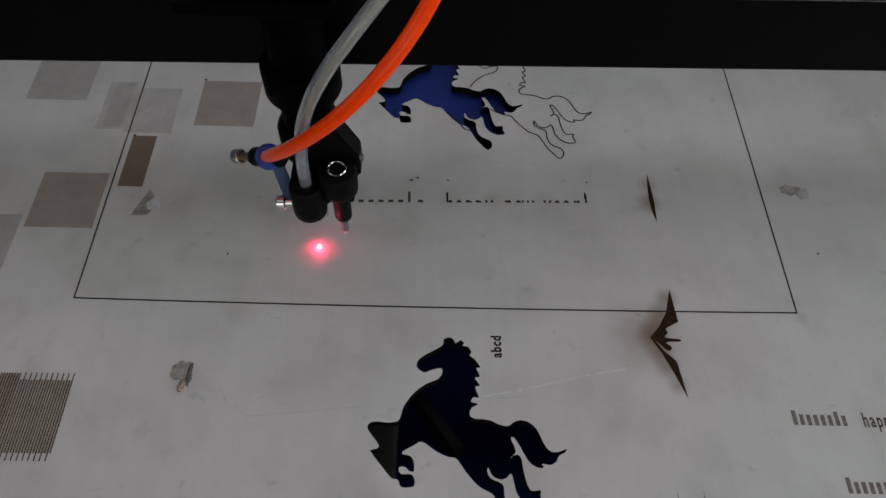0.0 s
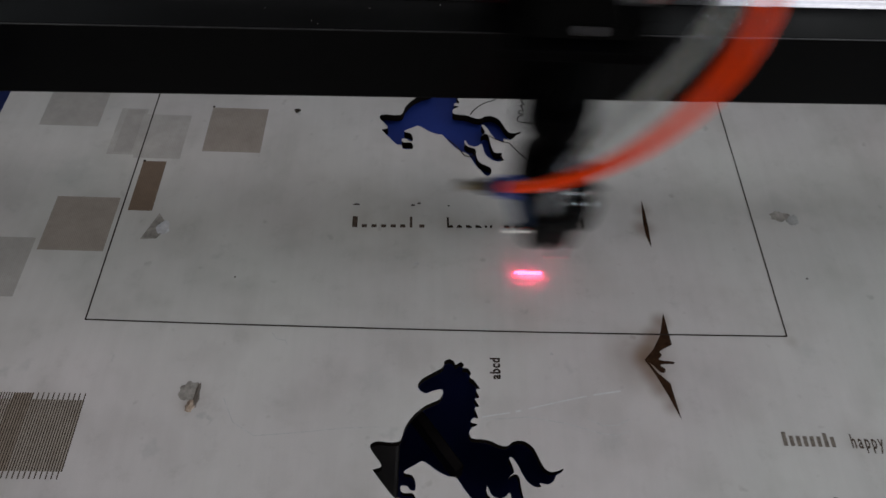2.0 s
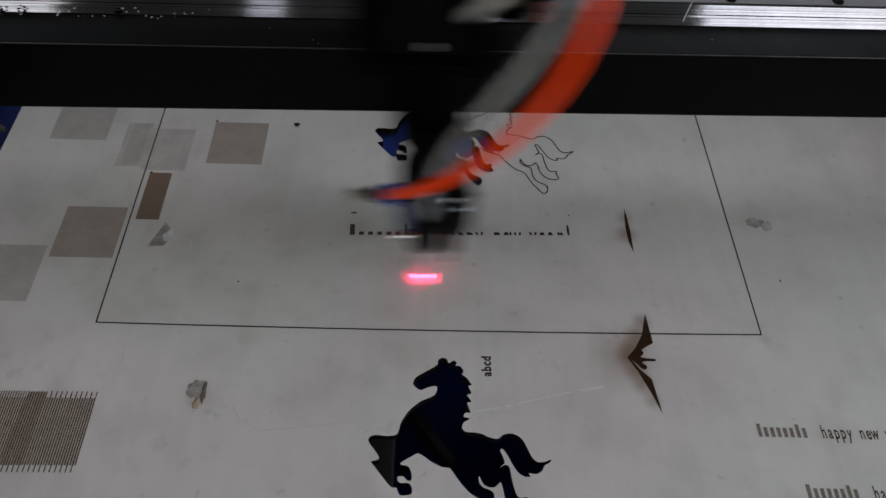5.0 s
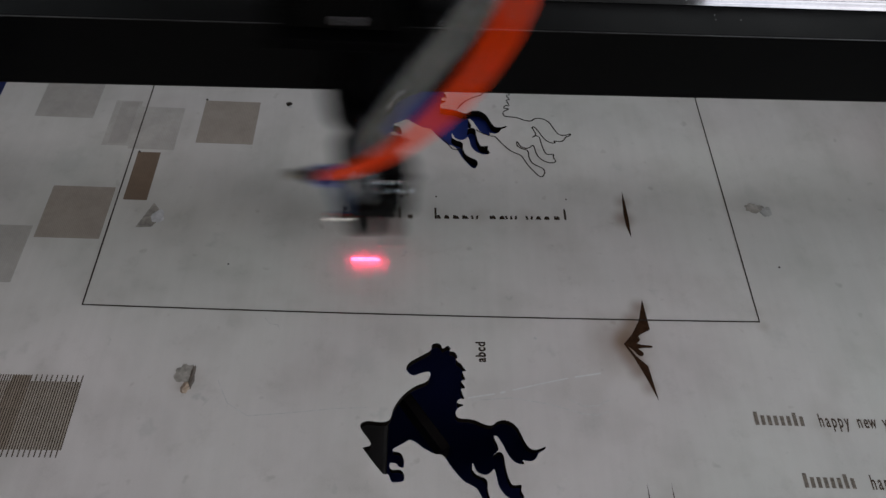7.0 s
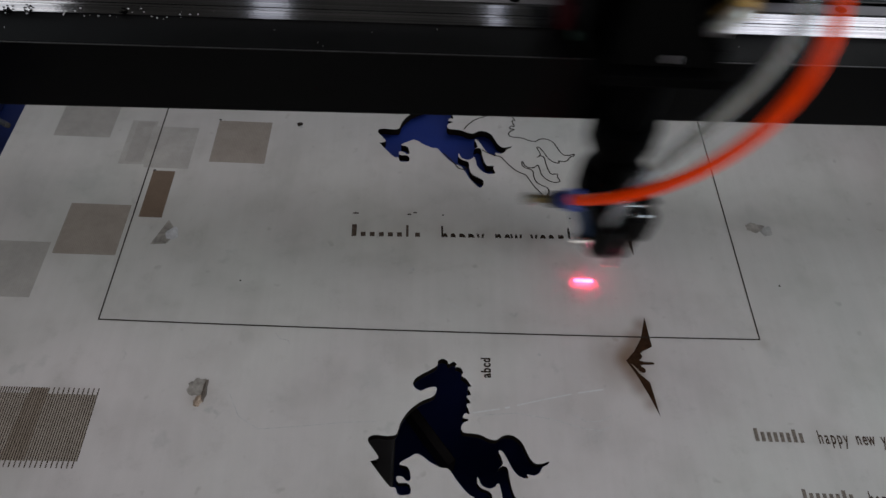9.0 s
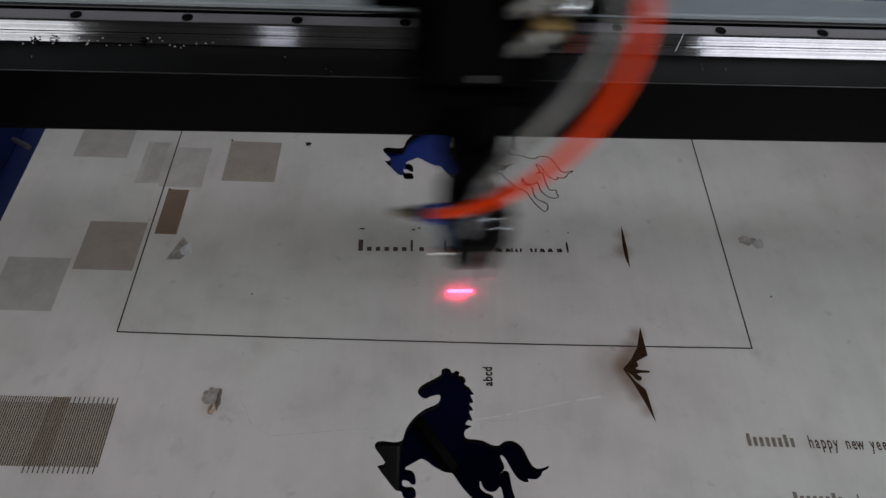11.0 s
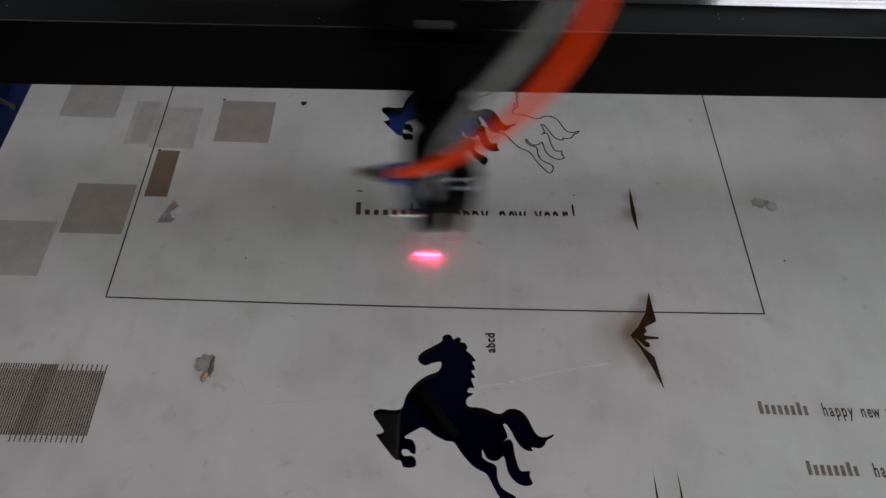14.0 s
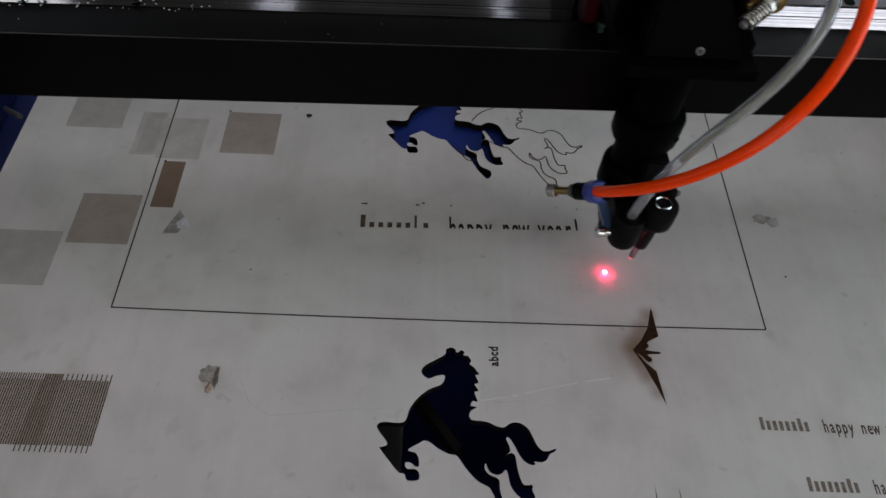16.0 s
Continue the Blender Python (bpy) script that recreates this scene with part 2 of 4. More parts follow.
M_GLOSS = plain("glossy_black_extrusion", (0.0020, 0.0024, 0.0022), 0.12, 0.0, 0.2, 40, 0.02, 900, 0.03)
M_BELT = plain("white_belt", (0.34, 0.385, 0.43), 0.55, 0.0, 0.15, 80)
M_GREYBOLT = plain("grey_steel_bolt", (0.10, 0.10, 0.10), 0.5, 0.3, 0.3, 100)
M_DARK = plain("dark_steel", (0.02, 0.02, 0.022), 0.6, 0.0, 0.4, 30)
M_TRAY = plain("dark_blue_tray", (0.05, 0.07, 0.30), 0.6, 0.0, 0.3, 10)
M_GREYBAR = plain("dusty_steel_bar", (0.014, 0.0115, 0.012), 0.6, 0.0, 0.3, 60)
M_GREYBAR.node_tree.nodes["Principled BSDF"].inputs["Specular IOR Level"].default_value = 0.06
M_LEGBAR = plain("worn_grey_bar", (0.036, 0.031, 0.031), 0.6, 0.0, 0.3, 60)
M_WALL = plain("painted_wall", (0.42, 0.42, 0.41), 0.8, 0, 0.1, 2, 0.1, 60)
# Unseen ceiling, dark so that the middle of the rail reflects little.
M_CEIL = plain("dark_unseen_ceiling", (0.085, 0.075, 0.068), 0.8, 0, 0.2, 2, 0.1, 60)
M_FLOOR = plain("concrete_floor", (0.22, 0.22, 0.21), 0.7, 0, 0.25, 3, 0.2, 80)
M_FLAKE = plain("torn_grey_flake", (0.29, 0.262, 0.24), 0.6, 0, 0.5, 200, 0.4)
M_CRUST = plain("dark_crust", (0.11, 0.085, 0.07), 0.6, 0, 0.5, 300, 0.4)
M_FLAKE2 = plain("worn_grey_patch", (0.36, 0.35, 0.345), 0.6, 0, 0.4, 200, 0.4)
M_PALE = plain("pale_torn_fibre", (0.51, 0.50, 0.525), 0.5, 0, 0.25, 250, 0.4)
M_TAN = plain("tan_resin", (0.34, 0.25, 0.19), 0.25, 0, 0.4, 250, 0.3)
M_SCRATCH = plain("pale_scratch", (0.57, 0.56, 0.565), 0.4, 0, 0.1, 200)
M_PENCIL = plain("faint_pencil", (0.485, 0.465, 0.465), 0.7, 0, 0.2, 200)
M_SPOT = glow("red_laser_spot", (1.0, 0.040, 0.11), 82.0)
M_LENS = glow("red_pointer_lens", (1.0, 0.06, 0.10), 2.2)
M_P = {"dark": hatched("deep_brown_hatch", (0.162, 0.110, 0.078), 0.6),
       "mid": hatched("grey_brown_hatch", (0.298, 0.252, 0.224), 0.5),
       "pale": hatched("pale_hatch", (0.36, 0.335, 0.32), 0.4),
       "comb": hatched("comb_ground_hatch", (0.350, 0.302, 0.265), 0.4),
       "band": hatched("brown_band_hatch", (0.265, 0.212, 0.175), 0.6),
       "faint": hatched("faint_hatch", (0.405, 0.378, 0.362), 0.4)}

# ---- building helpers ----


def part(name, bm, material, parent=None, label="", smooth=False, hollow=False):
    me = bpy.data.meshes.new(name)
    if not hollow:
        bmesh.ops.recalc_face_normals(bm, faces=bm.faces)
    for f in bm.faces:
        f.smooth = smooth
    bm.to_mesh(me)
    bm.free()
    me.materials.append(material)
    ob = new(name, me)
    ob.parent = parent
    if label:
        tagged(ob, label)
    if smooth:
        me.set_sharp_from_angle(angle=radians(40))
    return ob


def thing(name, label, category, kind="", group=""):
    return tagged(new(name), label, category, group, kind)


def box(x0, x1, y0, y1, z0, z1, bevel=0.0, m=None):
    bm = bmesh.new()
    bmesh.ops.create_cube(bm, size=1)
    for v in bm.verts:
        v.co = Vector(((x0 + x1) / 2 + v.co.x * (x1 - x0), (y0 + y1) / 2 + v.co.y * (y1 - y0), (z0 + z1) / 2 + v.co.z * (z1 - z0)))
    if bevel:
        bmesh.ops.bevel(bm, geom=bm.edges[:], offset=bevel, segments=2, affect="EDGES", profile=0.6)
    if m is not None:
        bm.transform(m)
    return bm


def lathe(profile, m=None, n=40, bm=None):
    """A turned body from (radius, height) pairs round z."""
    bm = bm or bmesh.new()
    rings, made = [], []
    for r, z in profile:
        rings.append([bm.verts.new((r * math.cos(2 * math.pi * i / n), r * math.sin(2 * math.pi * i / n), z)) for i in range(n)])
        made += rings[-1]
    for a, b in zip(rings, rings[1:]):
        for i in range(n):
            bm.faces.new((a[i], a[(i + 1) % n], b[(i + 1) % n], b[i]))
    bm.faces.new(rings[0][::-1])
    bm.faces.new(rings[-1])
    if m is not None:
        bmesh.ops.transform(bm, matrix=m, verts=made)
    return bm


def along(p, q):
    """A pose at p whose z axis points at q."""
    return Matrix.Translation(p) @ (Vector(q) - Vector(p)).to_track_quat("Z", "Y").to_matrix().to_4x4()


def rod(p, q, r, bev=0.0006, n=28):
    h = (Vector(q) - Vector(p)).length
    return lathe([(r - bev, 0), (r, bev), (r, h - bev), (r - bev, h)], along(p, q), n)


def tube(points, r, n=14, bm=None):
    bm = bm or bmesh.new()
    pts = [Vector(p) for p in points]
    up, rings = Vector((0.3, 0.9, 0.1)), []
    for i, p in enumerate(pts):
        t = (pts[min(i + 1, len(pts) - 1)] - pts[max(i - 1, 0)]).normalized()
        a = t.cross(up).normalized()
        b = a.cross(t)
        up = b
        rings.append([bm.verts.new(p + r * (math.cos(2 * math.pi * k / n) * a + math.sin(2 * math.pi * k / n) * b)) for k in range(n)])
    for a, b in zip(rings, rings[1:]):
        for k in range(n):
            bm.faces.new((a[k], a[(k + 1) % n], b[(k + 1) % n], b[k]))
    bm.faces.new(rings[0][::-1])
    bm.faces.new(rings[-1])
    return bm


def bezier(c, n):
    k = len(c) - 1
    return [sum((math.comb(k, i) * (j / n) ** i * (1 - j / n) ** (k - i) * Vector(c[i]) for i in range(k + 1)), Vector()) for j in range(n + 1)]


def smooth_loop(pts, sub=3):
    """A closed Catmull-Rom line through pts."""
    out, n = [], len(pts)
    for i in range(n):
        p0, p1, p2, p3 = (Vector((*pts[(i + j - 1) % n], 0)) for j in range(4))
        for s in range(sub):
            t = s / sub
            out.append(0.5 * ((2 * p1) + (p2 - p0) * t + (2 * p0 - 5 * p1 + 4 * p2 - p3) * t * t + (3 * p1 - p0 - 3 * p2 + p3) * t ** 3))
    return out


def flat(polys, z):
    """Flat faces at the height z, one for each outline."""
    bm = bmesh.new()
    for poly in polys:
        f = bm.faces.new([bm.verts.new((p[0], p[1], z)) for p in poly])
        if len(poly) > 4:
            bmesh.ops.triangulate(bm, faces=[f])
    return bm


def strip(pts, width, z, bm=None, closed=False):
    """A flat line of the given width through pts."""
    bm = bm or bmesh.new()
    pts = [Vector((p[0], p[1], 0)) for p in pts]
    n, pairs = len(pts), []
    for i, p in enumerate(pts):
        a, b = (pts[(i - 1) % n], pts[(i + 1) % n]) if closed else (pts[max(i - 1, 0)], pts[min(i + 1, n - 1)])
        t = (b - a).normalized()
        s = Vector((-t.y, t.x, 0)) * width / 2
        pairs.append((bm.verts.new((*(p + s).xy, z)), bm.verts.new((*(p - s).xy, z))))
    for i in range(n if closed else n - 1):
        a, b = pairs[i], pairs[(i + 1) % n]
        bm.faces.new((a[0], a[1], b[1], b[0]))
    return bm


def filled_plate(outline, holes, z0, z1):
    """A plate cut out of a sheet, with openings through it."""
    cu = bpy.data.curves.new("cut", "CURVE")
    cu.dimensions, cu.fill_mode, cu.extrude = "2D", "BOTH", (z1 - z0) / 2
    for loop in (outline, *holes):
        sp = cu.splines.new("POLY")
        sp.points.add(len(loop) - 1)
        for p, q in zip(sp.points, loop):
            p.co = (q[0], q[1], 0, 1)
        sp.use_cyclic_u = True
    ob = bpy.data.objects.new("cut", cu)
    scene.collection.objects.link(ob)
    me = bpy.data.meshes.new_from_object(ob.evaluated_get(bpy.context.evaluated_depsgraph_get()))
    bm = bmesh.new()
    bm.from_mesh(me)
    bpy.data.objects.remove(ob)
    bpy.data.curves.remove(cu)
    bpy.data.meshes.remove(me)
    bmesh.ops.remove_doubles(bm, verts=bm.verts, dist=1e-6)
    for v in bm.verts:
        v.co.z += (z0 + z1) / 2
    return bm


def letters(body, pitch, size, m, z, narrow=0.55, bold=0.018):
    """Evenly spaced letters of the built-in font, flat at the height z."""
    bm = bmesh.new()
    for i, ch in enumerate(body):
        if ch == " ":
            continue
        cu = bpy.data.curves.new("letter", "FONT")
        cu.body, cu.size, cu.align_x, cu.resolution_u, cu.offset = ch, size, "CENTER", 3, size * bold
        ob = bpy.data.objects.new("letter", cu)
        scene.collection.objects.link(ob)
        me = bpy.data.meshes.new_from_object(ob.evaluated_get(bpy.context.evaluated_depsgraph_get()))
        me.transform(m @ Matrix.Translation(((i + 0.5) * pitch, 0, 0)) @ Matrix.Diagonal((narrow, 1, 1, 1)))
        bm.from_mesh(me)
        bpy.data.objects.remove(ob)
        bpy.data.curves.remove(cu)
        bpy.data.meshes.remove(me)
    for v in bm.verts:
        v.co.z = z
    return bm


# ---- room ----


# Unseen shell added round the machine to hold the lamps and bounce their light.
def room():
    r, w = ROOM, 0.12
    floor = part("floor", box(r["x0"] - w, r["x1"] + w, r["y0"] - w, r["y1"] + w, r["z0"] - 0.1, r["z0"]), M_FLOOR)
    tagged(floor, "grey concrete workshop floor", "floor", kind="structure")
    hole = [(-1.3, 0.15), (-1.3, 1.35), (0.9, 1.35), (0.9, 0.15)]
    turn = Matrix(((0, 0, 1, 0), (1, 0, 0, 0), (0, 1, 0, 0), (0, 0, 0, 1)))
    for name, x in (("wall_west", r["x0"] - w / 2), ("wall_east", r["x1"] + w / 2)):
        bm = filled_plate([(r["y0"] - w, r["z0"]), (r["y1"] + w, r["z0"]), (r["y1"] + w, r["z1"]), (r["y0"] - w, r["z1"])], [hole], -w / 2, w / 2)
        bm.transform(Matrix.Translation((x, 0, 0)) @ turn)
        tagged(part(name, bm, M_WALL), "unseen plain wall added round a lamp opening", "wall", kind="structure")
    turn = Matrix(((1, 0, 0, 0), (0, 0, 1, 0), (0, 1, 0, 0), (0, 0, 0, 1)))

    def hole_at(a0, a1, b0, b1):
        return [(a0, b0), (a0, b1), (a1, b1), (a1, b0)]

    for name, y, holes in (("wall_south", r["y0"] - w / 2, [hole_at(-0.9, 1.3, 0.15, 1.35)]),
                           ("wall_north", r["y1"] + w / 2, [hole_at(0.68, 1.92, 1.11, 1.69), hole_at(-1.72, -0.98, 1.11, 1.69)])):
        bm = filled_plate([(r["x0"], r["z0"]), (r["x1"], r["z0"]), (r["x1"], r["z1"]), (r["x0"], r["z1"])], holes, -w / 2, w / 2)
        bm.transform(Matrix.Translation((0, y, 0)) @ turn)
        tagged(part(name, bm, M_WALL), "unseen plain wall added round lamp openings", "wall", kind="structure")
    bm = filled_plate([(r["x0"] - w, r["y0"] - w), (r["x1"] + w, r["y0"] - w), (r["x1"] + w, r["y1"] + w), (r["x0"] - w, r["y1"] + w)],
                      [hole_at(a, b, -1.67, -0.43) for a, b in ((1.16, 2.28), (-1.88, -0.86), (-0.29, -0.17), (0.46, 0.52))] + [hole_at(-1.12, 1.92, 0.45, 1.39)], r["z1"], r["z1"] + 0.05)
    tagged(part("ceiling", bm, M_CEIL), "unseen dark ceiling added round the roof lamps", "ceiling", kind="structure")


# ---- machine ----
BX0, BX1, BY0, BY1 = -0.1025, 0.614, -0.24, 0.620   # the board
SKEW = radians(1.5)                                # the board lies slightly askew in the machine
U = Vector((math.cos(SKEW), math.sin(SKEW), 0))


def cabinet():
    t = thing("machine_cabinet", "blue powder-coated laser cutter cabinet under the pale board", "cabinet")
    part("side_panel", box(-0.34, -0.31, -0.42, 0.80, -0.849, 0.066, 0.004), M_BLUE, t)
    part("side_panel", box(0.71, 0.74, -0.42, 0.80, -0.849, 0.066, 0.004), M_BLUE, t)
    part("front_panel", box(-0.308, 0.708, -0.42, -0.39, -0.849, -0.03, 0.004), M_BLUE, t)
    part("back_panel", box(-0.308, 0.708, 0.77, 0.80, -0.849, 0.066, 0.004), M_BLUE, t)
    part("tray", box(-0.307, 0.707, -0.388, 0.768, -0.36, -0.34), M_TRAY, t)
    # ledges on which the board rests, and the blue plate under its far half
    part("ledge", box(-0.098, -0.085, -0.388, 0.768, -0.070, -0.0061, 0.001), M_BLUE, t)
    part("shelf", box(-0.307, -0.0985, -0.388, 0.768, -0.070, -0.060, 0.001), M_BLUE, t)
    part("side_rail", box(-0.20, -0.165, -0.38, 0.76, -0.0595, -0.010, 0.003), M_BLUE, t)
    part("clamp_bolt", rod((-0.158, 0.205, -0.045), (-0.121, 0.170, -0.017), 0.0022, 0.0006, 12), M_GREYBOLT, t, "grey steel clamp bolt")
    part("ledge", box(0.600, 0.707, -0.388, 0.768, -0.020, -0.0061, 0.001), M_BLUE, t)
    part("bed_plate", box(-0.083, 0.598, 0.105, 0.70, -0.016, -0.0072, 0.001), M_BED, t)
    m = Matrix.Translation((0.205, -0.060, -0.035)) @ Matrix.Rotation(radians(-53), 4, "Z")
    part("cross_bar", box(-0.17, 0.012, -0.003, 0.003, -0.02, 0.0, 0.001, m), M_GREYBAR, t, "dusty grey steel bar")
    part("cross_bar", box(0.140, 0.178, -0.38, 0.10, -0.055, -0.035, 0.002), M_LEGBAR, t, "dusty grey steel bar")


def gantry():
    t = thing("gantry", "black gantry beam with a steel linear rail", "gantry")
    x0, x1 = -0.50, 0.52                       # along the beam, from its origin at x = 0.2
    part("beam", box(x0, x1, 0.0, 0.067, -0.043, 0.0, 0.0012), M_BEAM, t)
    # Thin rod added along the front edge for the highlight there.
    part("edge_glint", tube([(x0 + 0.002, 0.0003, -0.0003), (0.0, 0.0003, -0.0003), (x1 - 0.002, 0.0003, -0.0003)], 0.00028, 6), M_EDGE, t, "thin metal line added for the glint along the edge")
    # rail: waisted profile
    prof = [(0.0232, 0.0), (0.0232, 0.0008), (0.0262, 0.0036), (0.0268, 0.0034), (0.0276, 0.0042), (0.0275, 0.0049), (0.0310, 0.0083), (0.0318, 0.0088),
            (0.0400, 0.0088), (0.0408, 0.0080), (0.0408, 0.0060), (0.0390, 0.0048), (0.0390, 0.0034), (0.0408, 0.0020), (0.0408, 0.0)]
    bm = bmesh.new()
    ends = [[bm.verts.new((x, y, z)) for y, z in prof] for x in (x0 + 0.01, x1 - 0.01)]
    for i in range(len(prof)):
        j = (i + 1) % len(prof)
        bm.faces.new((ends[0][i], ends[0][j], ends[1][j], ends[1][i]))
    bm.faces.new(ends[0]), bm.faces.new(ends[1][::-1])
    rail = part("rail", bm, M_STEEL, t, "ground steel linear rail")
    part("rail_top", box(x0 + 0.01, x1 - 0.01, 0.0320, 0.0398, 0.0089, 0.0092), M_STEEL_TOP, rail)
    # Screw holes: flat black discs, the shade inside them given as colour.
    hole = None
    k = x0 + 0.0555
    while k < x1 - 0.02:
        if hole is None:
            hole = lathe([(0.0001, 0), (0.0031, 0), (0.0031, 0.0003), (0.0001, 0.0003)], n=24)
            first = part("screw_hole", hole, M_BLACK, rail)
            first.location = (k - 0.0003, 0.0355, 0.0093)
        else:
            o = first.copy()
            scene.collection.objects.link(o)
            o.location = (k - 0.0003, 0.0355, 0.0093)
        k += 0.06
    # toothed belt behind the rail
    b0, b1 = -0.29, 0.46                       # the visible run of the belt when the head stands far right
    bm = box(b0, b1, 0.047, 0.066, 0.0085, 0.0105)
    verts, faces = [], []
    n = int((b1 - b0 - 0.004) / 0.003)
    for i in range(n):
        a = b0 + 0.002 + i * 0.003
        for y in (0.0490, 0.0655):
            for x, z in ((a, 0.0105), (a + 0.0004, 0.0118), (a + 0.0013, 0.0118), (a + 0.0017, 0.0105)):
                verts.append((x, y, z))
        b = 8 * i
        faces += [(b, b + 1, b + 5, b + 4), (b + 1, b + 2, b + 6, b + 5), (b + 2, b + 3, b + 7, b + 6), (b, b + 3, b + 2, b + 1), (b + 4, b + 5, b + 6, b + 7)]
    vs = [bm.verts.new(v) for v in verts]
    for f in faces:
        bm.faces.new([vs[i] for i in f])
    belt = part("toothed_belt", bm, M_BELT, t, "white toothed drive belt")
    part("belt_channel", box(x0, x1, 0.044, 0.066, 0.0004, 0.0084, 0.0008), M_GLOSS, t, "glossy black metal belt channel")
    for a in (x0 + 0.0, x1 - 0.06):
        part("end_block", box(a, a + 0.06, 0.01, 0.115, -0.072, -0.0432, 0.002), M_BLACK, t)
    # dust on the rail and beam near one end
    rng = random.Random(4)
    bm = bmesh.new()
    for i in range(130):
        x, y = -0.36 + abs(rng.gauss(0, 0.085)), 0.0230 - abs(rng.gauss(0, 0.0014))
        r = rng.uniform(0.0001, 0.0005)
        bmesh.ops.create_icosphere(bm, subdivisions=1, radius=r, matrix=Matrix.Translation((x, y, 0.0002 + r * 0.7)) @ Matrix.Diagonal((1.5, 1, 0.6, 1)))
    for i in range(120):
        x, y = -0.365 + abs(rng.gauss(0, 0.10)), rng.uniform(0.0233, 0.0256)
        r = rng.uniform(0.0001, 0.00042)
        z = 0.0008 + (y - 0.0232) * 0.93
        bmesh.ops.create_icosphere(bm, subdivisions=1, radius=r, matrix=Matrix.Translation((x, y, z + r * 0.5)) @ Matrix.Diagonal((1.8, 1, 0.7, 1)))
    for i in range(14):
        x, y = rng.uniform(-0.30, 0.30), rng.uniform(0.002, 0.021)
        bmesh.ops.create_icosphere(bm, subdivisions=1, radius=0.00022, matrix=Matrix.Translation((x, y, 0.0002)))
    tagged(part("swarf", bm, M_PALE, t, "pale crumbs of cutting dust"), kind="stuff")
    bm = bmesh.new()
    for cx in (-0.2262, -0.2160, -0.1675):
        for i in range(26):
            x, y = cx + rng.gauss(0, 0.0014), 0.0238 + rng.gauss(0, 0.0007)
            r = rng.uniform(0.0002, 0.0005)
            bmesh.ops.create_icosphere(bm, subdivisions=1, radius=r, matrix=Matrix.Translation((x, y, max(0.0004, 0.0008 + (y - 0.0232) * 0.93) + r * 0.6)) @ Matrix.Diagonal((1.6, 1, 0.8, 1)))
    tagged(part("grime", bm, M_BLACK, t, "clumps of black greasy dust"), kind="stuff")
    part("fibre", tube([(0.1286, 0.0245, 0.0026), (0.1300, 0.0270, 0.0046), (0.1318, 0.0300, 0.0078), (0.1330, 0.0318, 0.0094)], 0.00022, 6), M_SCRATCH, t, "stray white fibre")
    t.matrix_world = Matrix.Translation((0.2, 0.0855, 0.138)) @ Matrix.Rotation(SKEW, 4, "Z")
    return t, belt


# ---- the cutting head ----
def head():
    t = thing("laser_carriage", "black laser cutting carriage with orange and clear hoses", "laser carriage")
    ax, ay = 0.0012, 0.066

    def turned(name, prof, material, x=ax, y=ay, parent=t, label="", n=48):
        return part(name, lathe(prof, Matrix.Translation((x, y, 0)), n), material, parent, label, True)

    turned("lens_tube", [(0.0130, 0.062), (0.0132, 0.064), (0.0132, 0.180), (0.0120, 0.182)], M_BLACK)
    turned("focus_collar", [(0.0145, 0.0985), (0.0178, 0.0995), (0.0184, 0.1010), (0.0184, 0.1150), (0.0178, 0.1165), (0.0150, 0.1180)], M_BLACK)
    turned("lower_collar", [(0.0135, 0.0565), (0.0162, 0.0580), (0.0168, 0.0595), (0.0168, 0.0740), (0.0162, 0.0758), (0.0140, 0.0780)], M_BLACK)
    turned("nozzle", [(0.0030, 0.0100), (0.0048, 0.0105), (0.0060, 0.0180), (0.0120, 0.0400), (0.0130, 0.0560)], M_BLACK)
    for k in range(4):
        a = radians(45 + 90 * k)
        d = Vector((math.cos(a), math.sin(a), 0))
        c = Vector((ax, ay, 0.1085)) + d * 0.0178
        part("grub_screw", rod(c, c + d * 0.0016, 0.0016, 0.0003, 12), M_BLACK, t)
    # holder that carries the red pointer beside the tube
    part("holder_arm", box(-0.008, 0.024, 0.036, 0.062, 0.0480, 0.0620, 0.0015), M_RUBBER, t)
    part("air_cup", lathe([(0.0078, 0), (0.0088, 0.0012), (0.0090, 0.0190), (0.0086, 0.0225), (0.0066, 0.0250)], along((0.0004, 0.0365, 0.0625), (0.0004, 0.0365, 0.0262)), 40),
         M_RUBBER, t, "", True)
    c = turned("pointer_clamp", [(0.0080, 0.0540), (0.0095, 0.0555), (0.0098, 0.0580), (0.0098, 0.0690), (0.0090, 0.0705), (0.0070, 0.0710)], M_RUBBER, 0.0165, 0.0393)
    ring = bmesh.new()
    circle = [(0.0165 + 0.0044 * math.cos(a * math.pi / 18), 0.0393 + 0.0044 * math.sin(a * math.pi / 18), 0.0714) for a in range(37)]
    tube(circle, 0.0006, 8, ring)
    part("clamp_ring", ring, M_CHROME, c, "bright chrome ring", True)
    part("pointer_barrel", rod((0.0165, 0.0398, 0.0560), (0.0160, 0.0424, 0.0270), 0.0047, 0.0008), M_RUBBER, t, "", True)
    part("pointer_tip", rod((0.0160, 0.0423, 0.0280), (0.0156, 0.0440, 0.0110), 0.0020, 0.0005), M_STEEL_TOP, t, "", True)
    part("pointer_lens", rod((0.0156, 0.04395, 0.0115), (0.0156, 0.0441, 0.0095), 0.0014, 0.0004), M_LENS, t, "glowing red pointer lens", True)
    bm = bmesh.new()
    prof = [(0.002, 0.096), (0.0135, 0.096), (0.0270, 0.0700), (0.0270, 0.0560), (0.002, 0.0560)]
    ends = [[bm.verts.new((x, y, z)) for x, z in prof] for y in (0.0470, 0.0600)]
    for i in range(5):
        bm.faces.new((ends[0][i], ends[0][(i + 1) % 5], ends[1][(i + 1) % 5], ends[1][i]))
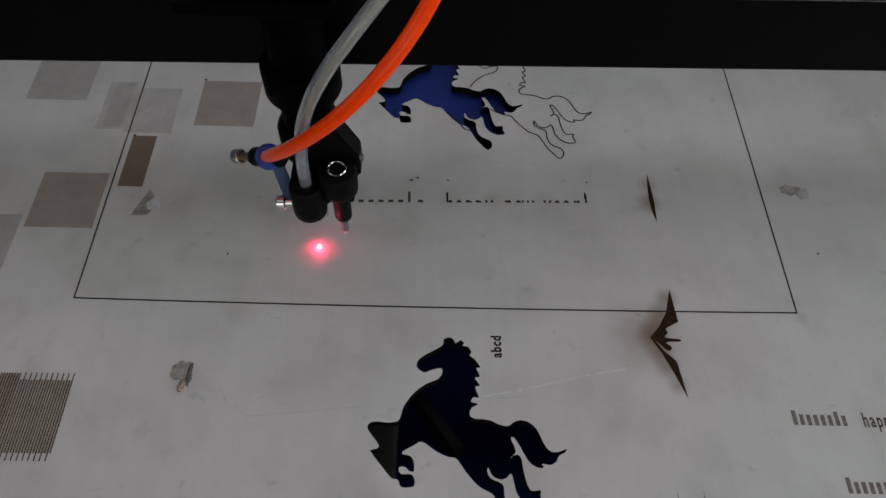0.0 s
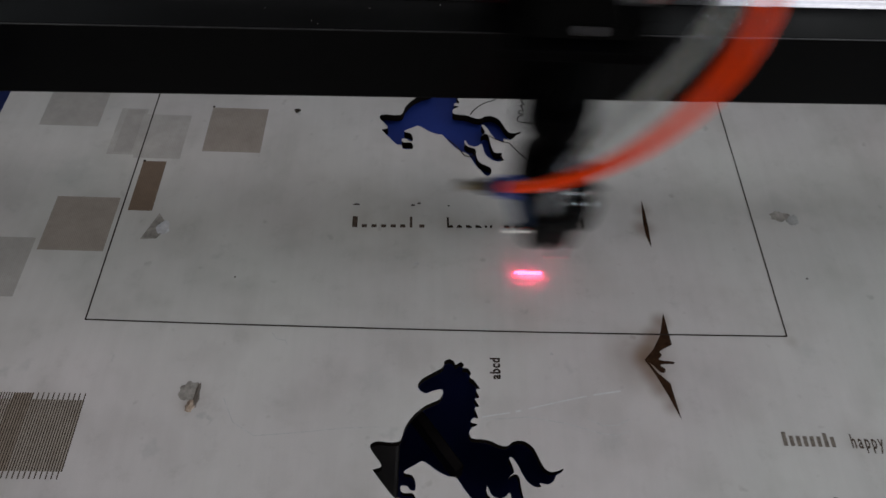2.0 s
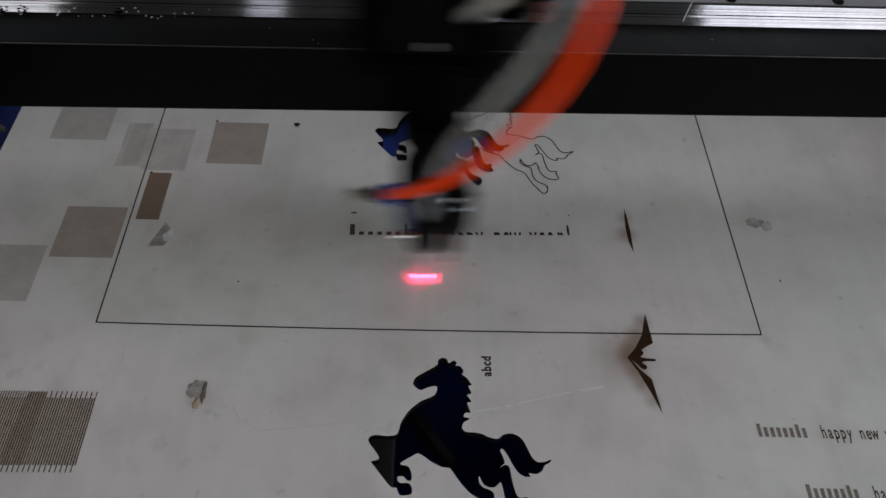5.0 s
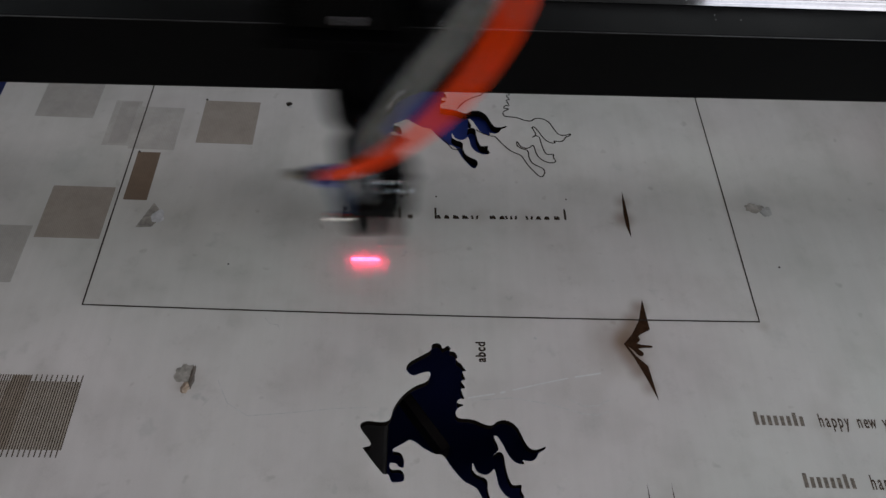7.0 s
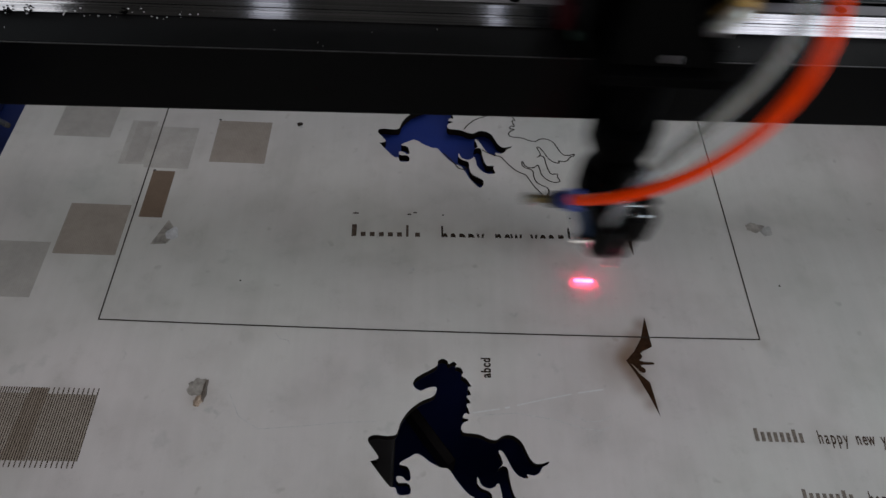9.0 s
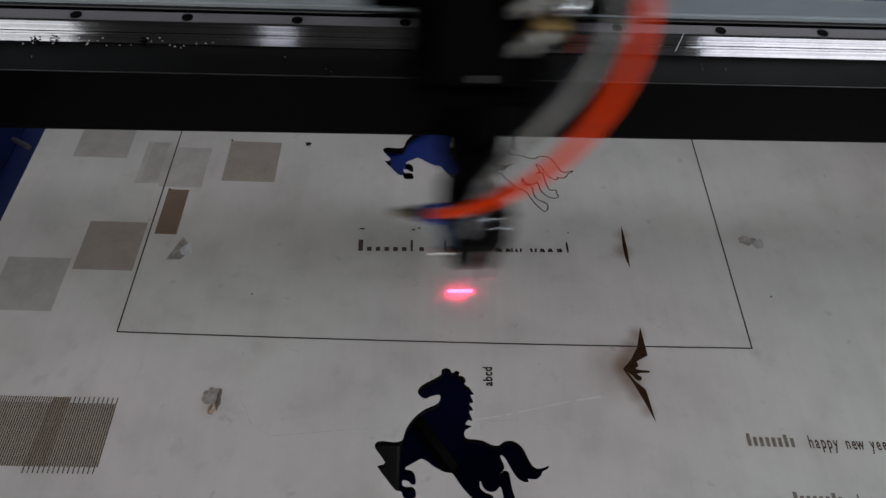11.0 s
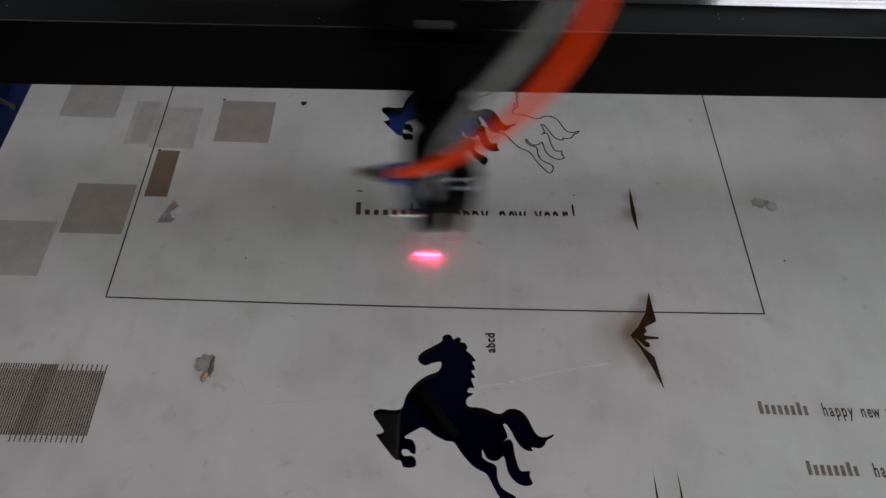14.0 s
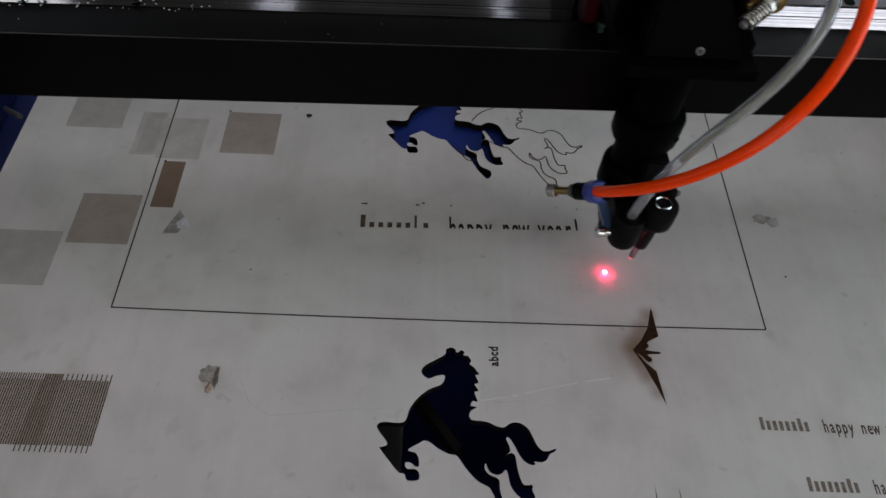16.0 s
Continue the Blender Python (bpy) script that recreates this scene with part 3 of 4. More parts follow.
    bm.faces.new(ends[0]), bm.faces.new(ends[1][::-1])
    bmesh.ops.bevel(bm, geom=bm.edges[:], offset=0.001, segments=2, affect="EDGES")
    part("clamp_bracket", bm, M_RUBBER, t)
    part("bracket_screw", rod((0.0265, 0.0500, 0.0680), (0.0290, 0.0500, 0.0680), 0.0018, 0.0004, 14), M_STEEL_TOP, t, "small steel screw", True)
    # air fitting: elbow, blue collet, brass stem and knob
    e = Vector((-0.0200, 0.0530, 0.0625))
    hose_way = Vector((0.0103, -0.0320, 0.0387)).normalized()
    s = (Vector((-0.0427, 0.0660, 0.0467)) - e).normalized()
    f = part("air_fitting", rod(e - s * 0.010, e + s * 0.0120, 0.0052, 0.0008), M_RUBBER, t, "black push-in elbow fitting", True)
    part("collet", rod(e - hose_way * 0.002, e + hose_way * 0.0085, 0.0068, 0.0012), M_COLLET, f, "blue release collet", True)
    part("stem", rod(e + s * 0.0118, e + s * 0.0250, 0.0024, 0.0004), M_BRASS, f, "brass threaded stem", True)
    part("hex_nut", rod(e + s * 0.0121, e + s * 0.0152, 0.0042, 0.0006, 6), M_GREYBOLT, f)
    part("knob", rod(e + s * 0.0245, e + s * 0.0305, 0.0040, 0.0006, 16), M_NICKEL, f)
    way = along((-0.0145, 0.0475, 0.0590), (-0.0085, 0.0365, 0.0465))
    part("strap", box(-0.0032, 0.0032, -0.0008, 0.0008, -0.003, 0.0185, 0.0003, way), M_STRAP, t, "translucent blue plastic strap")
    sc = part("side_screw", rod((-0.0080, 0.0360, 0.0470), (-0.0135, 0.0360, 0.0470), 0.0022, 0.0003, 16), M_CHROME, t, "chrome side screw", True)
    part("screw_head", rod((-0.0115, 0.0360, 0.0470), (-0.0165, 0.0360, 0.0470), 0.0040, 0.0007, 20), M_CHROME, sc, "", True)
    # hoses
    orange = bezier([(-0.0212, 0.0518, 0.0641), (-0.0109, 0.0198, 0.1028), (0.028, -0.0033, 0.1341), (0.0739, 0.0190, 0.182), (0.0753, 0.0802, 0.2046)], 60)
    orange = [e + hose_way * 0.002] + orange[1:] + [Vector((0.0745, 0.089, 0.2065)), Vector((0.072, 0.100, 0.208))]
    part("air_hose", tube(orange, 0.0033, 18), M_ORANGE, t, "glossy translucent orange air hose", True)
    clear = bezier([(0.0005, 0.0366, 0.0606), (0.0021, 0.0283, 0.1328), (0.0191, 0.0087, 0.1673), (0.064, 0.0364, 0.1876), (0.0659, 0.0899, 0.1977)], 60)
    clear = [Vector((0.0006, 0.0355, 0.0560))] + clear + [Vector((0.0650, 0.100, 0.1985))]
    bm = tube(clear, 0.0031, 16)
    bore = tube(clear, 0.0023, 16)
    for shell in (bm, bore):
        bmesh.ops.recalc_face_normals(shell, faces=shell.faces[:])
    bmesh.ops.reverse_faces(bore, faces=bore.faces[:])
    inner = bpy.data.meshes.new("bore")
    bore.to_mesh(inner)
    bm.from_mesh(inner)
    bore.free()
    bpy.data.meshes.remove(inner)
    h = part("clear_hose", bm, M_CLEAR, t, "clear hose with an olive wire inside", True, True)
    part("wire", tube([p + Vector((0.0007, 0.0004, -0.0005)) for p in clear[16:]], 0.0017, 8), M_WIRE, h, "", True)
    # carriage on the rail and the mirror mount above
    part("slider", box(-0.030, 0.0262, 0.1000, 0.137, 0.1405, 0.1665, 0.002), M_BLACK, t)
    part("end_seal", box(-0.0375, -0.0302, 0.1045, 0.134, 0.1395, 0.1560, 0.0025), M_RED, t, "red rubber end seal")
    part("end_seal", box(0.0264, 0.0332, 0.1045, 0.134, 0.1395, 0.1560, 0.0025), M_RED, t, "red rubber end seal")
    part("wiper", box(-0.0300, -0.0268, 0.0985, 0.1060, 0.1385, 0.1440, 0.0008), M_TEAL, t, "dark green rubber wiper")
    part("carriage_plate", box(-0.036, 0.029, 0.050, 0.150, 0.1667, 0.1745, 0.001), M_BLACK, t)
    part("mount_ledge", box(-0.033, 0.0255, 0.0300, 0.0498, 0.1690, 0.1745, 0.0008), M_BLACK, t)
    bm = bmesh.new()
    lo = [(-0.026, 0.0365, 0.1747), (0.0200, 0.0365, 0.1747), (0.0200, 0.090, 0.1747), (-0.026, 0.090, 0.1747)]
    hi = [(-0.020, 0.0560, 0.2280), (-0.008, 0.0560, 0.2280), (-0.008, 0.090, 0.2280), (-0.020, 0.090, 0.2280)]
    a, b = [bm.verts.new(v) for v in lo], [bm.verts.new(v) for v in hi]
    bm.faces.new(a[::-1]), bm.faces.new(b)
    for i in range(4):
        bm.faces.new((a[i], a[(i + 1) % 4], b[(i + 1) % 4], b[i]))
    bmesh.ops.bevel(bm, geom=bm.edges[:], offset=0.0012, segments=2, affect="EDGES")
    part("mirror_mount", bm, M_BLACK, t, "black wedge-shaped mirror mount")
    part("mount_block", box(-0.036, -0.0262, 0.060, 0.100, 0.1747, 0.232, 0.001), M_BLACK, t)
    q = Vector((-0.0010, 0.0385, 0.1782))
    nrm = Vector((0, -0.9, 0.42)).normalized()
    w = part("mount_screw", rod(q - nrm * 0.001, q + nrm * 0.0012, 0.0020, 0.0005, 20), M_STEEL_TOP, t, "small chrome cap screw", True)
    part("socket", rod(q + nrm * 0.0010, q + nrm * 0.0014, 0.0011, 0.0001, 6), M_DARK, w)
    # sprung adjusting screws that tilt the mirror, with brass thumb knobs
    for a, b, c in (((0.0148, 0.0417, 0.1909), (0.0265, 0.0502, 0.1956), (0.0300, 0.0590, 0.1945)),
                    ((0.0145, 0.0500, 0.2050), (0.0255, 0.0605, 0.2085), (0.0330, 0.0690, 0.2090))):
        a, b, c = Vector(a), Vector(b), Vector(c)
        d = (b - a).normalized()
        way, length = along(a, b), (b - a).length
        ad = part("adjuster", rod(a - d * 0.0020, b + d * 0.0030, 0.0019, 0.0004, 16), M_STEEL_TOP, t, "steel adjusting screw", True)
        turns, n = 7, 112
        coil = [way @ Vector((0.0031 * math.cos(2 * math.pi * turns * k / n), 0.0031 * math.sin(2 * math.pi * turns * k / n), length * 0.72 * k / n)) for k in range(n + 1)]
        part("spring", tube(coil, 0.00062, 8), M_NICKEL, ad, "bright coil spring", True)
        part("nut", rod(a + d * length * 0.74, a + d * length * 0.96, 0.0034, 0.0006, 6), M_NICKEL, ad, "chrome hex nut")
        e2 = (c - b).normalized()
        part("thumb_knob", lathe([(0.0035, 0), (0.0056, 0.0012), (0.0060, 0.0040), (0.0056, 0.0085), (0.0030, 0.0105), (0.0008, 0.0110)], along(b, c), 28), M_BRASS, ad, "tarnished brass thumb knob", True)
        k = b + Vector((-0.0010, 0.0095, -0.0080))
        part("sleeve", rod(k - d * 0.0070, k + d * 0.0070, 0.0046, 0.0010, 24), M_BRASS, ad, "brass sleeve", True)
    nt = part("ring_nut", lathe([(0.0060, 0), (0.0066, 0.0010), (0.0066, 0.0070), (0.0060, 0.0080)], Matrix.Translation((0.0465, 0.1090, 0.1650)), 32), M_CHROME, t, "chrome ring nut", True)
    part("bore", rod((0.0465, 0.1090, 0.1729), (0.0465, 0.1090, 0.1733), 0.0044, 0.0001, 24), M_DARK, nt)
    part("nut_bracket", box(0.0270, 0.0560, 0.0990, 0.1190, 0.1590, 0.1648, 0.001), M_BLACK, t)
    part("mount_arm", box(0.0035, 0.0285, 0.0700, 0.1080, 0.1747, 0.2120, 0.001), M_BLACK, t)
    bm = bmesh.new()
    plan = [(-0.062, 0.1300), (0.093, 0.1300), (0.093, 0.1400), (0.084, 0.1560), (0.070, 0.1600), (-0.062, 0.1600)]
    ends = [[bm.verts.new((x, y, z)) for x, y in plan] for z in (0.1505, 0.1560)]
    for i in range(6):
        bm.faces.new((ends[0][i], ends[0][(i + 1) % 6], ends[1][(i + 1) % 6], ends[1][i]))
    bm.faces.new(ends[0][::-1]), bm.faces.new(ends[1])
    bmesh.ops.bevel(bm, geom=bm.edges[:], offset=0.0008, segments=1, affect="EDGES")
    part("belt_clamp", bm, M_BLACK, t, "black plate clamped to the belt")
    part("clamp_block", box(-0.0320, 0.0320, 0.1385, 0.1500, 0.1562, 0.1665, 0.001), M_BLACK, t)
    part("hose_bracket", box(0.0287, 0.0800, 0.0920, 0.1080, 0.1940, 0.2140, 0.001), M_BLACK, t)
    return t


def spot():
    """The bright dot of the red pointer on the board, moving with the head."""
    bm = bmesh.new()
    bmesh.ops.create_uvsphere(bm, u_segments=24, v_segments=12, radius=1, matrix=Matrix.Rotation(radians(32), 4, "X") @ Matrix.Diagonal((0.0011, 0.0012, 0.0048, 1)))
    return tagged(part("laser_spot", bm, M_SPOT, None, "", True), "bright red laser pointer spot on the board", "laser spot")


# ---- board and what is cut into it ----
# outline of the leaping horse, in millimetres from its middle, clockwise from the forelock
HORSE_MANE = [(1.2, 40.7), (1.8, 44), (4.8, 45.4), (7.2, 44.1), (8.1, 42.1), (10.9, 43.8), (12.7, 42.2), (12, 40.6), (14.8, 40), (16.5, 37.1),
              (15.6, 35.1), (18.3, 32.9), (20, 30.4), (21.1, 28.5), (19, 27.8), (20.7, 23.4), (18.3, 22.4), (20.6, 18.4), (18.2, 17.5),
              (19.9, 12), (17.3, 12), (16, 9.5), (19.5, 8.4), (16.6, 6.6), (15.1, 4.2), (15.6, 1.8)]
HORSE_TAIL = [(17.6, .7), (21.9, .5), (26.1, -.3), (30.3, -2.3), (34.6, -2.8), (37.5, -.7), (41, .2), (44.7, -.6), (48.2, -3.5), (50.2, -7.5),
              (52.4, -12.5), (55, -15.3), (58.6, -15.5), (62.9, -14), (61.9, -15.7), (59, -17.4), (57.3, -20.2), (54.4, -21.9), (50.3, -21.4),
              (50.7, -23.3), (47.4, -23.1), (44.3, -21), (41.7, -16.9), (39.7, -12.7), (37.1, -8.8), (35.4, -9.1)]
HORSE_HIND = [(36.9, -13.1), (37.4, -16.2), (34.8, -18.8), (37.6, -17.1), (40, -18.6), (40.7, -23.8), (41.9, -29.8), (44, -34.2), (48.5, -34.1),
              (48.3, -37), (49.6, -40.8), (45.1, -42), (40.2, -39.6), (36.9, -35), (35.9, -30), (34.8, -26.4), (32.3, -28.5), (29.3, -29.2),
              (25.7, -27.5), (23.7, -23.3), (23.4, -26.7), (25.7, -29.3), (29.3, -30.7), (31, -32.8), (31.1, -37.4), (32.7, -42.3),
              (35.5, -44.8), (40.3, -47.6), (40.8, -52), (37.8, -55), (33, -49.4), (30.3, -45.5), (26.7, -38.1), (24.7, -35.6)]
HORSE_FORE = [(18.8, -32.5), (12.9, -26), (9.9, -21.6), (7.7, -19.2), (3.8, -18.7), (-2.3, -15.7), (-5.4, -13.3), (-9.4, -11.5), (-12.4, -13.2),
              (-17.5, -16.1), (-18, -17.7), (-14.4, -18.5), (-12.5, -21.5), (-12.3, -25.8), (-14.7, -25.8), (-16.3, -24.1), (-19.3, -23.9),
              (-19.5, -26), (-18, -27.4), (-14.1, -27.3), (-12.2, -29.1), (-11.8, -32), (-13, -33.3), (-18.3, -33.4), (-19.9, -29.9), (-22.9, -29.4)]
HORSE_NECK = [(-27.7, -24.1), (-33.5, -16.9), (-33.6, -16), (-29.7, -14), (-35.4, -6.2), (-35.6, -3), (-32, -1.6), (-25.8, -2.1), (-21.2, -1.3),
              (-19.7, 1.3), (-18.4, 6.3), (-13.9, 13.1), (-7.7, 18.4), (-.3, 22.1), (.9, 27.4), (-4.6, 26.5), (-7.8, 25), (-11.1, 26.6),
              (-12.4, 29.4), (-10.6, 33), (-4.8, 36.8)]
HORSE = smooth_loop(HORSE_MANE + HORSE_TAIL + HORSE_HIND + HORSE_FORE + HORSE_NECK, 3)


def horse_at(x, y):
    return [(x + p.x * 0.001, y + p.y * 0.001) for p in HORSE]


def in_loop(p, loop):
    inside = False
    for a, b in zip(loop, loop[1:] + loop[:1]):
        if (a[1] > p[1]) != (b[1] > p[1]) and p[0] < a[0] + (p[1] - a[1]) / (b[1] - a[1]) * (b[0] - a[0]):
            inside = not inside
    return inside


TEXT_M = Matrix.Translation((0.1427, 0.0583, 0)) @ Matrix.Rotation(radians(1.55), 4, "Z")


def board():
    t = thing("cutting_board", "pale dirty sheet board with burnt cut-outs and engraved marks", "board")
    bm = filled_plate([(BX0, BY0), (BX1, BY0), (BX1, BY1), (BX0, BY1)], [horse_at(0.2, -0.065), horse_at(0.1915, 0.168)], -0.006, 0.0)
    ob = part("sheet", bm, M_BOARD, t)
    ob.data.materials.append(M_BURN)
    for p in ob.data.polygons:
        inside = BX0 + 0.01 < p.center.x < BX1 - 0.01 and BY0 + 0.01 < p.center.y < BY1 - 0.01
        p.material_index = 1 if abs(p.normal.z) < 0.5 and inside else 0
    zs = 0.00012
    cut, runs = horse_at(0.1915, 0.168), [[]]
    for p in horse_at(0.2374, 0.1625):
        if in_loop(p, cut) or (0.206 < p[0] < 0.229 and 0.120 < p[1] < 0.150):
            runs.append([])
        else:
            runs[-1].append(p)
    bm = bmesh.new()
    for run in runs:
        if len(run) > 1:
            strip(run, 0.0009, zs, bm)
    strip([(0.2035, 0.1445), (0.2090, 0.1385), (0.2150, 0.1300), (0.2185, 0.1292), (0.2215, 0.1315)], 0.0009, zs, bm)
    part("engraved_horse", bm, M_LINE, t, "thin burnt outline of a leaping horse")
    for x in (0, 0.4):
        part("engraved_line", strip([(x, 0), (x, 0.30)], 0.00088, zs), M_LINE, t)
    sag = [(-0.0003 + 0.4006 * k / 12, -0.0004 - 0.0013 * 4 * (k / 12) * (1 - k / 12)) for k in range(13)]
    part("engraved_line", strip(sag, 0.00088, zs * 1.6), M_LINE, t)
    # toned squares
    for x0, x1, y0, y1, kind, z in ((-0.042, -0.003, 0.0455, 0.086, "mid", 1), (-0.086, -0.045, 0.013, 0.054, "pale", 1), (-0.0735, -0.034, 0.146, 0.185, "pale", 1),
                                    (-0.018, -0.006, 0.124, 0.163, "pale", 1.4), (-0.022, -0.004, 0.122, 0.164, "faint", 0.8), (-0.004, 0.0265, 0.1195, 0.159, "faint", 1),
                                    (0.0395, 0.078, 0.127, 0.1675, "mid", 1), (0.0037, 0.0187, 0.0765, 0.117, "dark", 1)):
        part("engraved_square", flat([[(x0, y0), (x1, y0), (x1, y1), (x0, y1)]], zs * 0.6 * z), M_P[kind], t, "laser-toned brown square patch")
    # comb of burnt lines
    part("comb_ground", flat([[(-0.101, -0.0850), (0.0125, -0.0850), (0.0125, -0.0478), (-0.101, -0.0478)]], zs * 0.5), M_P["comb"], t)
    part("comb_ground", flat([[(-0.0275, -0.0852), (-0.0141, -0.0852), (-0.0138, -0.0445), (-0.0240, -0.0445)]], zs * 0.75), M_P["band"], t)
    line = None
    for i in range(84):
        x, y = 0.0128 - i * 0.00135, -0.0440 if i % 2 == 0 else -0.0478
        if x < BX0 + 0.001:
            break
        if line is None:
            line = part("comb_line", flat([[(-0.00033, -0.041), (0.00033, -0.041), (0.00033, 0), (-0.00033, 0)]], 0), M_COMB, t)
        else:
            line = line.copy()
            scene.collection.objects.link(line)
        line.location = (x, y if x > -0.0140 else -0.0442, zs)
        line.scale = (1.0, 1.088 if i % 2 and -0.0265 < x <= -0.0140 else 1.0, 1.0)
    # bat
    u = 0.001
    wing_hi = [(330, 13), (331.5, -7.5), (325, -11), (321, -14.5), (316, -18), (314.2, -17.3), (320, -11), (325.5, -2)]
    wing_lo = [(329, -52), (326.5, -31), (320.5, -25), (316, -18), (314.2, -17.3), (319, -26), (324, -38)]
    body = smooth_loop([(316, -17.6), (318.5, -15.8), (321, -13.6), (323.2, -13.4), (324, -15.2), (322.2, -17.0), (325, -17.7), (329.5, -18.0), (329.5, -19.1),
                        (325, -19.3), (322.4, -19.9), (324.6, -21.6), (324, -23.4), (321.8, -23.2), (319.6, -20.8), (318, -19.4)], 3)
    part("burnt_bat", flat([[(x * u, y * u) for x, y in wing_hi], [(x * u, y * u) for x, y in wing_lo]], zs), M_CHAR, t, "burnt dark brown bat silhouette")
    part("bat_body", flat([[((321 + (p.x - 321) * 1.12) * u, (-17.8 + (p.y + 17.8) * 1.25) * u) for p in body]], zs * 1.5), M_CHAR, t)
    leaf = [(330, 97), (330.8, 86), (331.2, 74), (330.6, 59), (328.6, 68), (328.2, 78), (328.9, 88)]
    part("burnt_blade", flat([[(x * u, y * u) for x, y in leaf]], zs), M_CHAR, t, "burnt slim blade mark")
    for x in (0.3145, 0.3275):
        part("burnt_blade", flat([[(x, -0.097), (x + 0.0006, -0.108), (x + 0.0011, -0.125), (x - 0.0008, -0.125), (x - 0.0002, -0.108)]], zs), M_CHAR, t)
    # finished writing
    for x, y in ((0.3805, -0.0648), (0.3985, -0.0985)):
        p = 0.00366
        m = Matrix.Translation((x, y, 0)) @ Matrix.Rotation(radians(-0.6), 4, "Z")
        part("engraved_text", letters("happy new yeear", p, 0.0108, m @ Matrix.Translation((10 * p, 0, 0)), zs), M_INK, t, "small engraved greeting")
        for i in range(8):
            h = 0.0076 if i in (0, 6) else 0.0056
            q = [m @ Vector(c) for c in ((i * p + 0.0006, 0, 0), (i * p + 0.0028, 0, 0), (i * p + 0.0028, h, 0), (i * p + 0.0006, h, 0))]
            part("engraved_bar", flat([[(c.x, c.y) for c in q]], zs), M_BAR, t)
    m = Matrix.Translation((0.2325, -0.0312, 0)) @ Matrix.Rotation(radians(90), 4, "Z")
    part("engraved_text", letters("abcd", 0.0033, 0.0078, m, zs, 0.8, 0.036), M_TEXT, t, "tiny engraved letters")
    # stray burnt ticks, specks, scratches, flakes
    ticks = [(0.1452, 0.0862, 0.0042), (0.1812, 0.0868, 0.0026), (0.1850, 0.0885, 0.0022), (0.2040, 0.0872, 0.0012), (0.2908, 0.0885, 0.0010)]
    for x, y, w in ticks:
        part("burnt_tick", flat([[(x - w / 2, y - 0.0004), (x + w / 2, y - 0.0003), (x + w / 2, y + 0.0006), (x, y + 0.0009), (x - w / 2, y + 0.0003)]], zs), M_TEXT, t)
    for x, y, r in ((0.098, 0.167, 0.0022), (0.0995, 0.1645, 0.0014), (0.040, 0.1683, 0.0009), (0.0045, 0.1172, 0.0009), (0.4235, 0.0395, 0.0007),
                    (0.1845, 0.0428, 0.0016), (0.150, 0.160, 0.0012), (0.078, 0.030, 0.0006), (0.262, -0.015, 0.0010)):
        part("burnt_speck", flat([[(x + r * math.cos(a) * (1 + 0.3 * math.sin(3 * a + x * 900)), y + r * math.sin(a)) for a in [k * math.pi / 6 for k in range(12)]]], zs * 0.9),
             M_LINE if r > 0.0018 or r < 0.001 else M_PENCIL, t)
    for run, wide in (([(0.222, -0.0525), (0.229, -0.0512), (0.237, -0.0498)], 0.0008), ([(0.240, -0.0492), (0.243, -0.0484)], 0.0011), ([(0.247, -0.0474), (0.262, -0.0436), (0.279, -0.0396)], 0.0007),
                      ([(0.283, -0.0388), (0.290, -0.0376), (0.298, -0.0362)], 0.0009)):
        part("scratch", strip(run, wide, zs * 0.7), M_SCRATCH, t)
    part("scratch", strip([(0.224, -0.0540), (0.246, -0.0520), (0.266, -0.0550), (0.284, -0.0600), (0.293, -0.0612), (0.300, -0.0585)], 0.0006, zs * 0.7), M_PENCIL, t)
    part("scratch", strip([(0.278, -0.052), (0.286, -0.056), (0.294, -0.0555), (0.301, -0.052)], 0.0006, zs * 0.7), M_PENCIL, t)
    part("scratch", strip([(0.085, -0.045), (0.092, -0.058), (0.104, -0.065), (0.125, -0.063), (0.150, -0.060), (0.168, -0.059)], 0.0005, zs * 0.7), M_PENCIL, t)
    part("scratch", strip([(0.105, -0.006), (0.108, -0.0095), (0.113, -0.0105), (0.1145, -0.0135)], 0.0005, zs * 0.7), M_PENCIL, t)
    part("scratch", strip([(0.209, 0.0185), (0.212, 0.0165), (0.214, 0.0150)], 0.0007, zs * 0.7), M_PENCIL, t)
    rng = random.Random(9)

    def flake(name, x, y, sx, sy, h, material, label):
        bm = bmesh.new()
        bmesh.ops.create_icosphere(bm, subdivisions=3, radius=1)
        for v in bm.verts:
            k = 1 + 0.55 * noise.noise(v.co * 1.7 + Vector((x * 90, y * 90, 0)))
            v.co = Vector((x + v.co.x * sx * k, y + v.co.y * sy * k, max(-0.0005, v.co.z * h * (1 + 0.8 * noise.noise(v.co * 4)))))
        return part(name, bm, material, t, label, True)

    flake("torn_patch", 0.0662, -0.0415, 0.0052, 0.0055, 0.0005, M_FLAKE, "torn grey-brown patch in the surface")
    flake("torn_edge", 0.0708, -0.0435, 0.0014, 0.0065, 0.0009, M_CRUST, "dark raised edge of a torn patch")
    flake("resin_drop", 0.0683, -0.0500, 0.0022, 0.0032, 0.0012, M_TAN, "shiny tan drop of resin")
    flake("torn_patch", 0.4195, 0.0865, 0.0060, 0.0040, 0.0004, M_FLAKE, "torn grey patch in the surface")
    flake("torn_patch", 0.4265, 0.0840, 0.0040, 0.0042, 0.0005, M_FLAKE2, "torn pale patch in the surface")
    part("torn_patch", flat([[(0.0238, 0.0748), (0.0165, 0.0550), (0.0262, 0.0558), (0.0318, 0.0648)]], zs), M_FLAKE, t, "torn grey patch in the surface")
    flake("torn_fibre", 0.0285, 0.0640, 0.0042, 0.0050, 0.0006, M_PALE, "pale torn surface fibre")
    return t


GROW = 6                      # further rows of the writing, burnt one after another
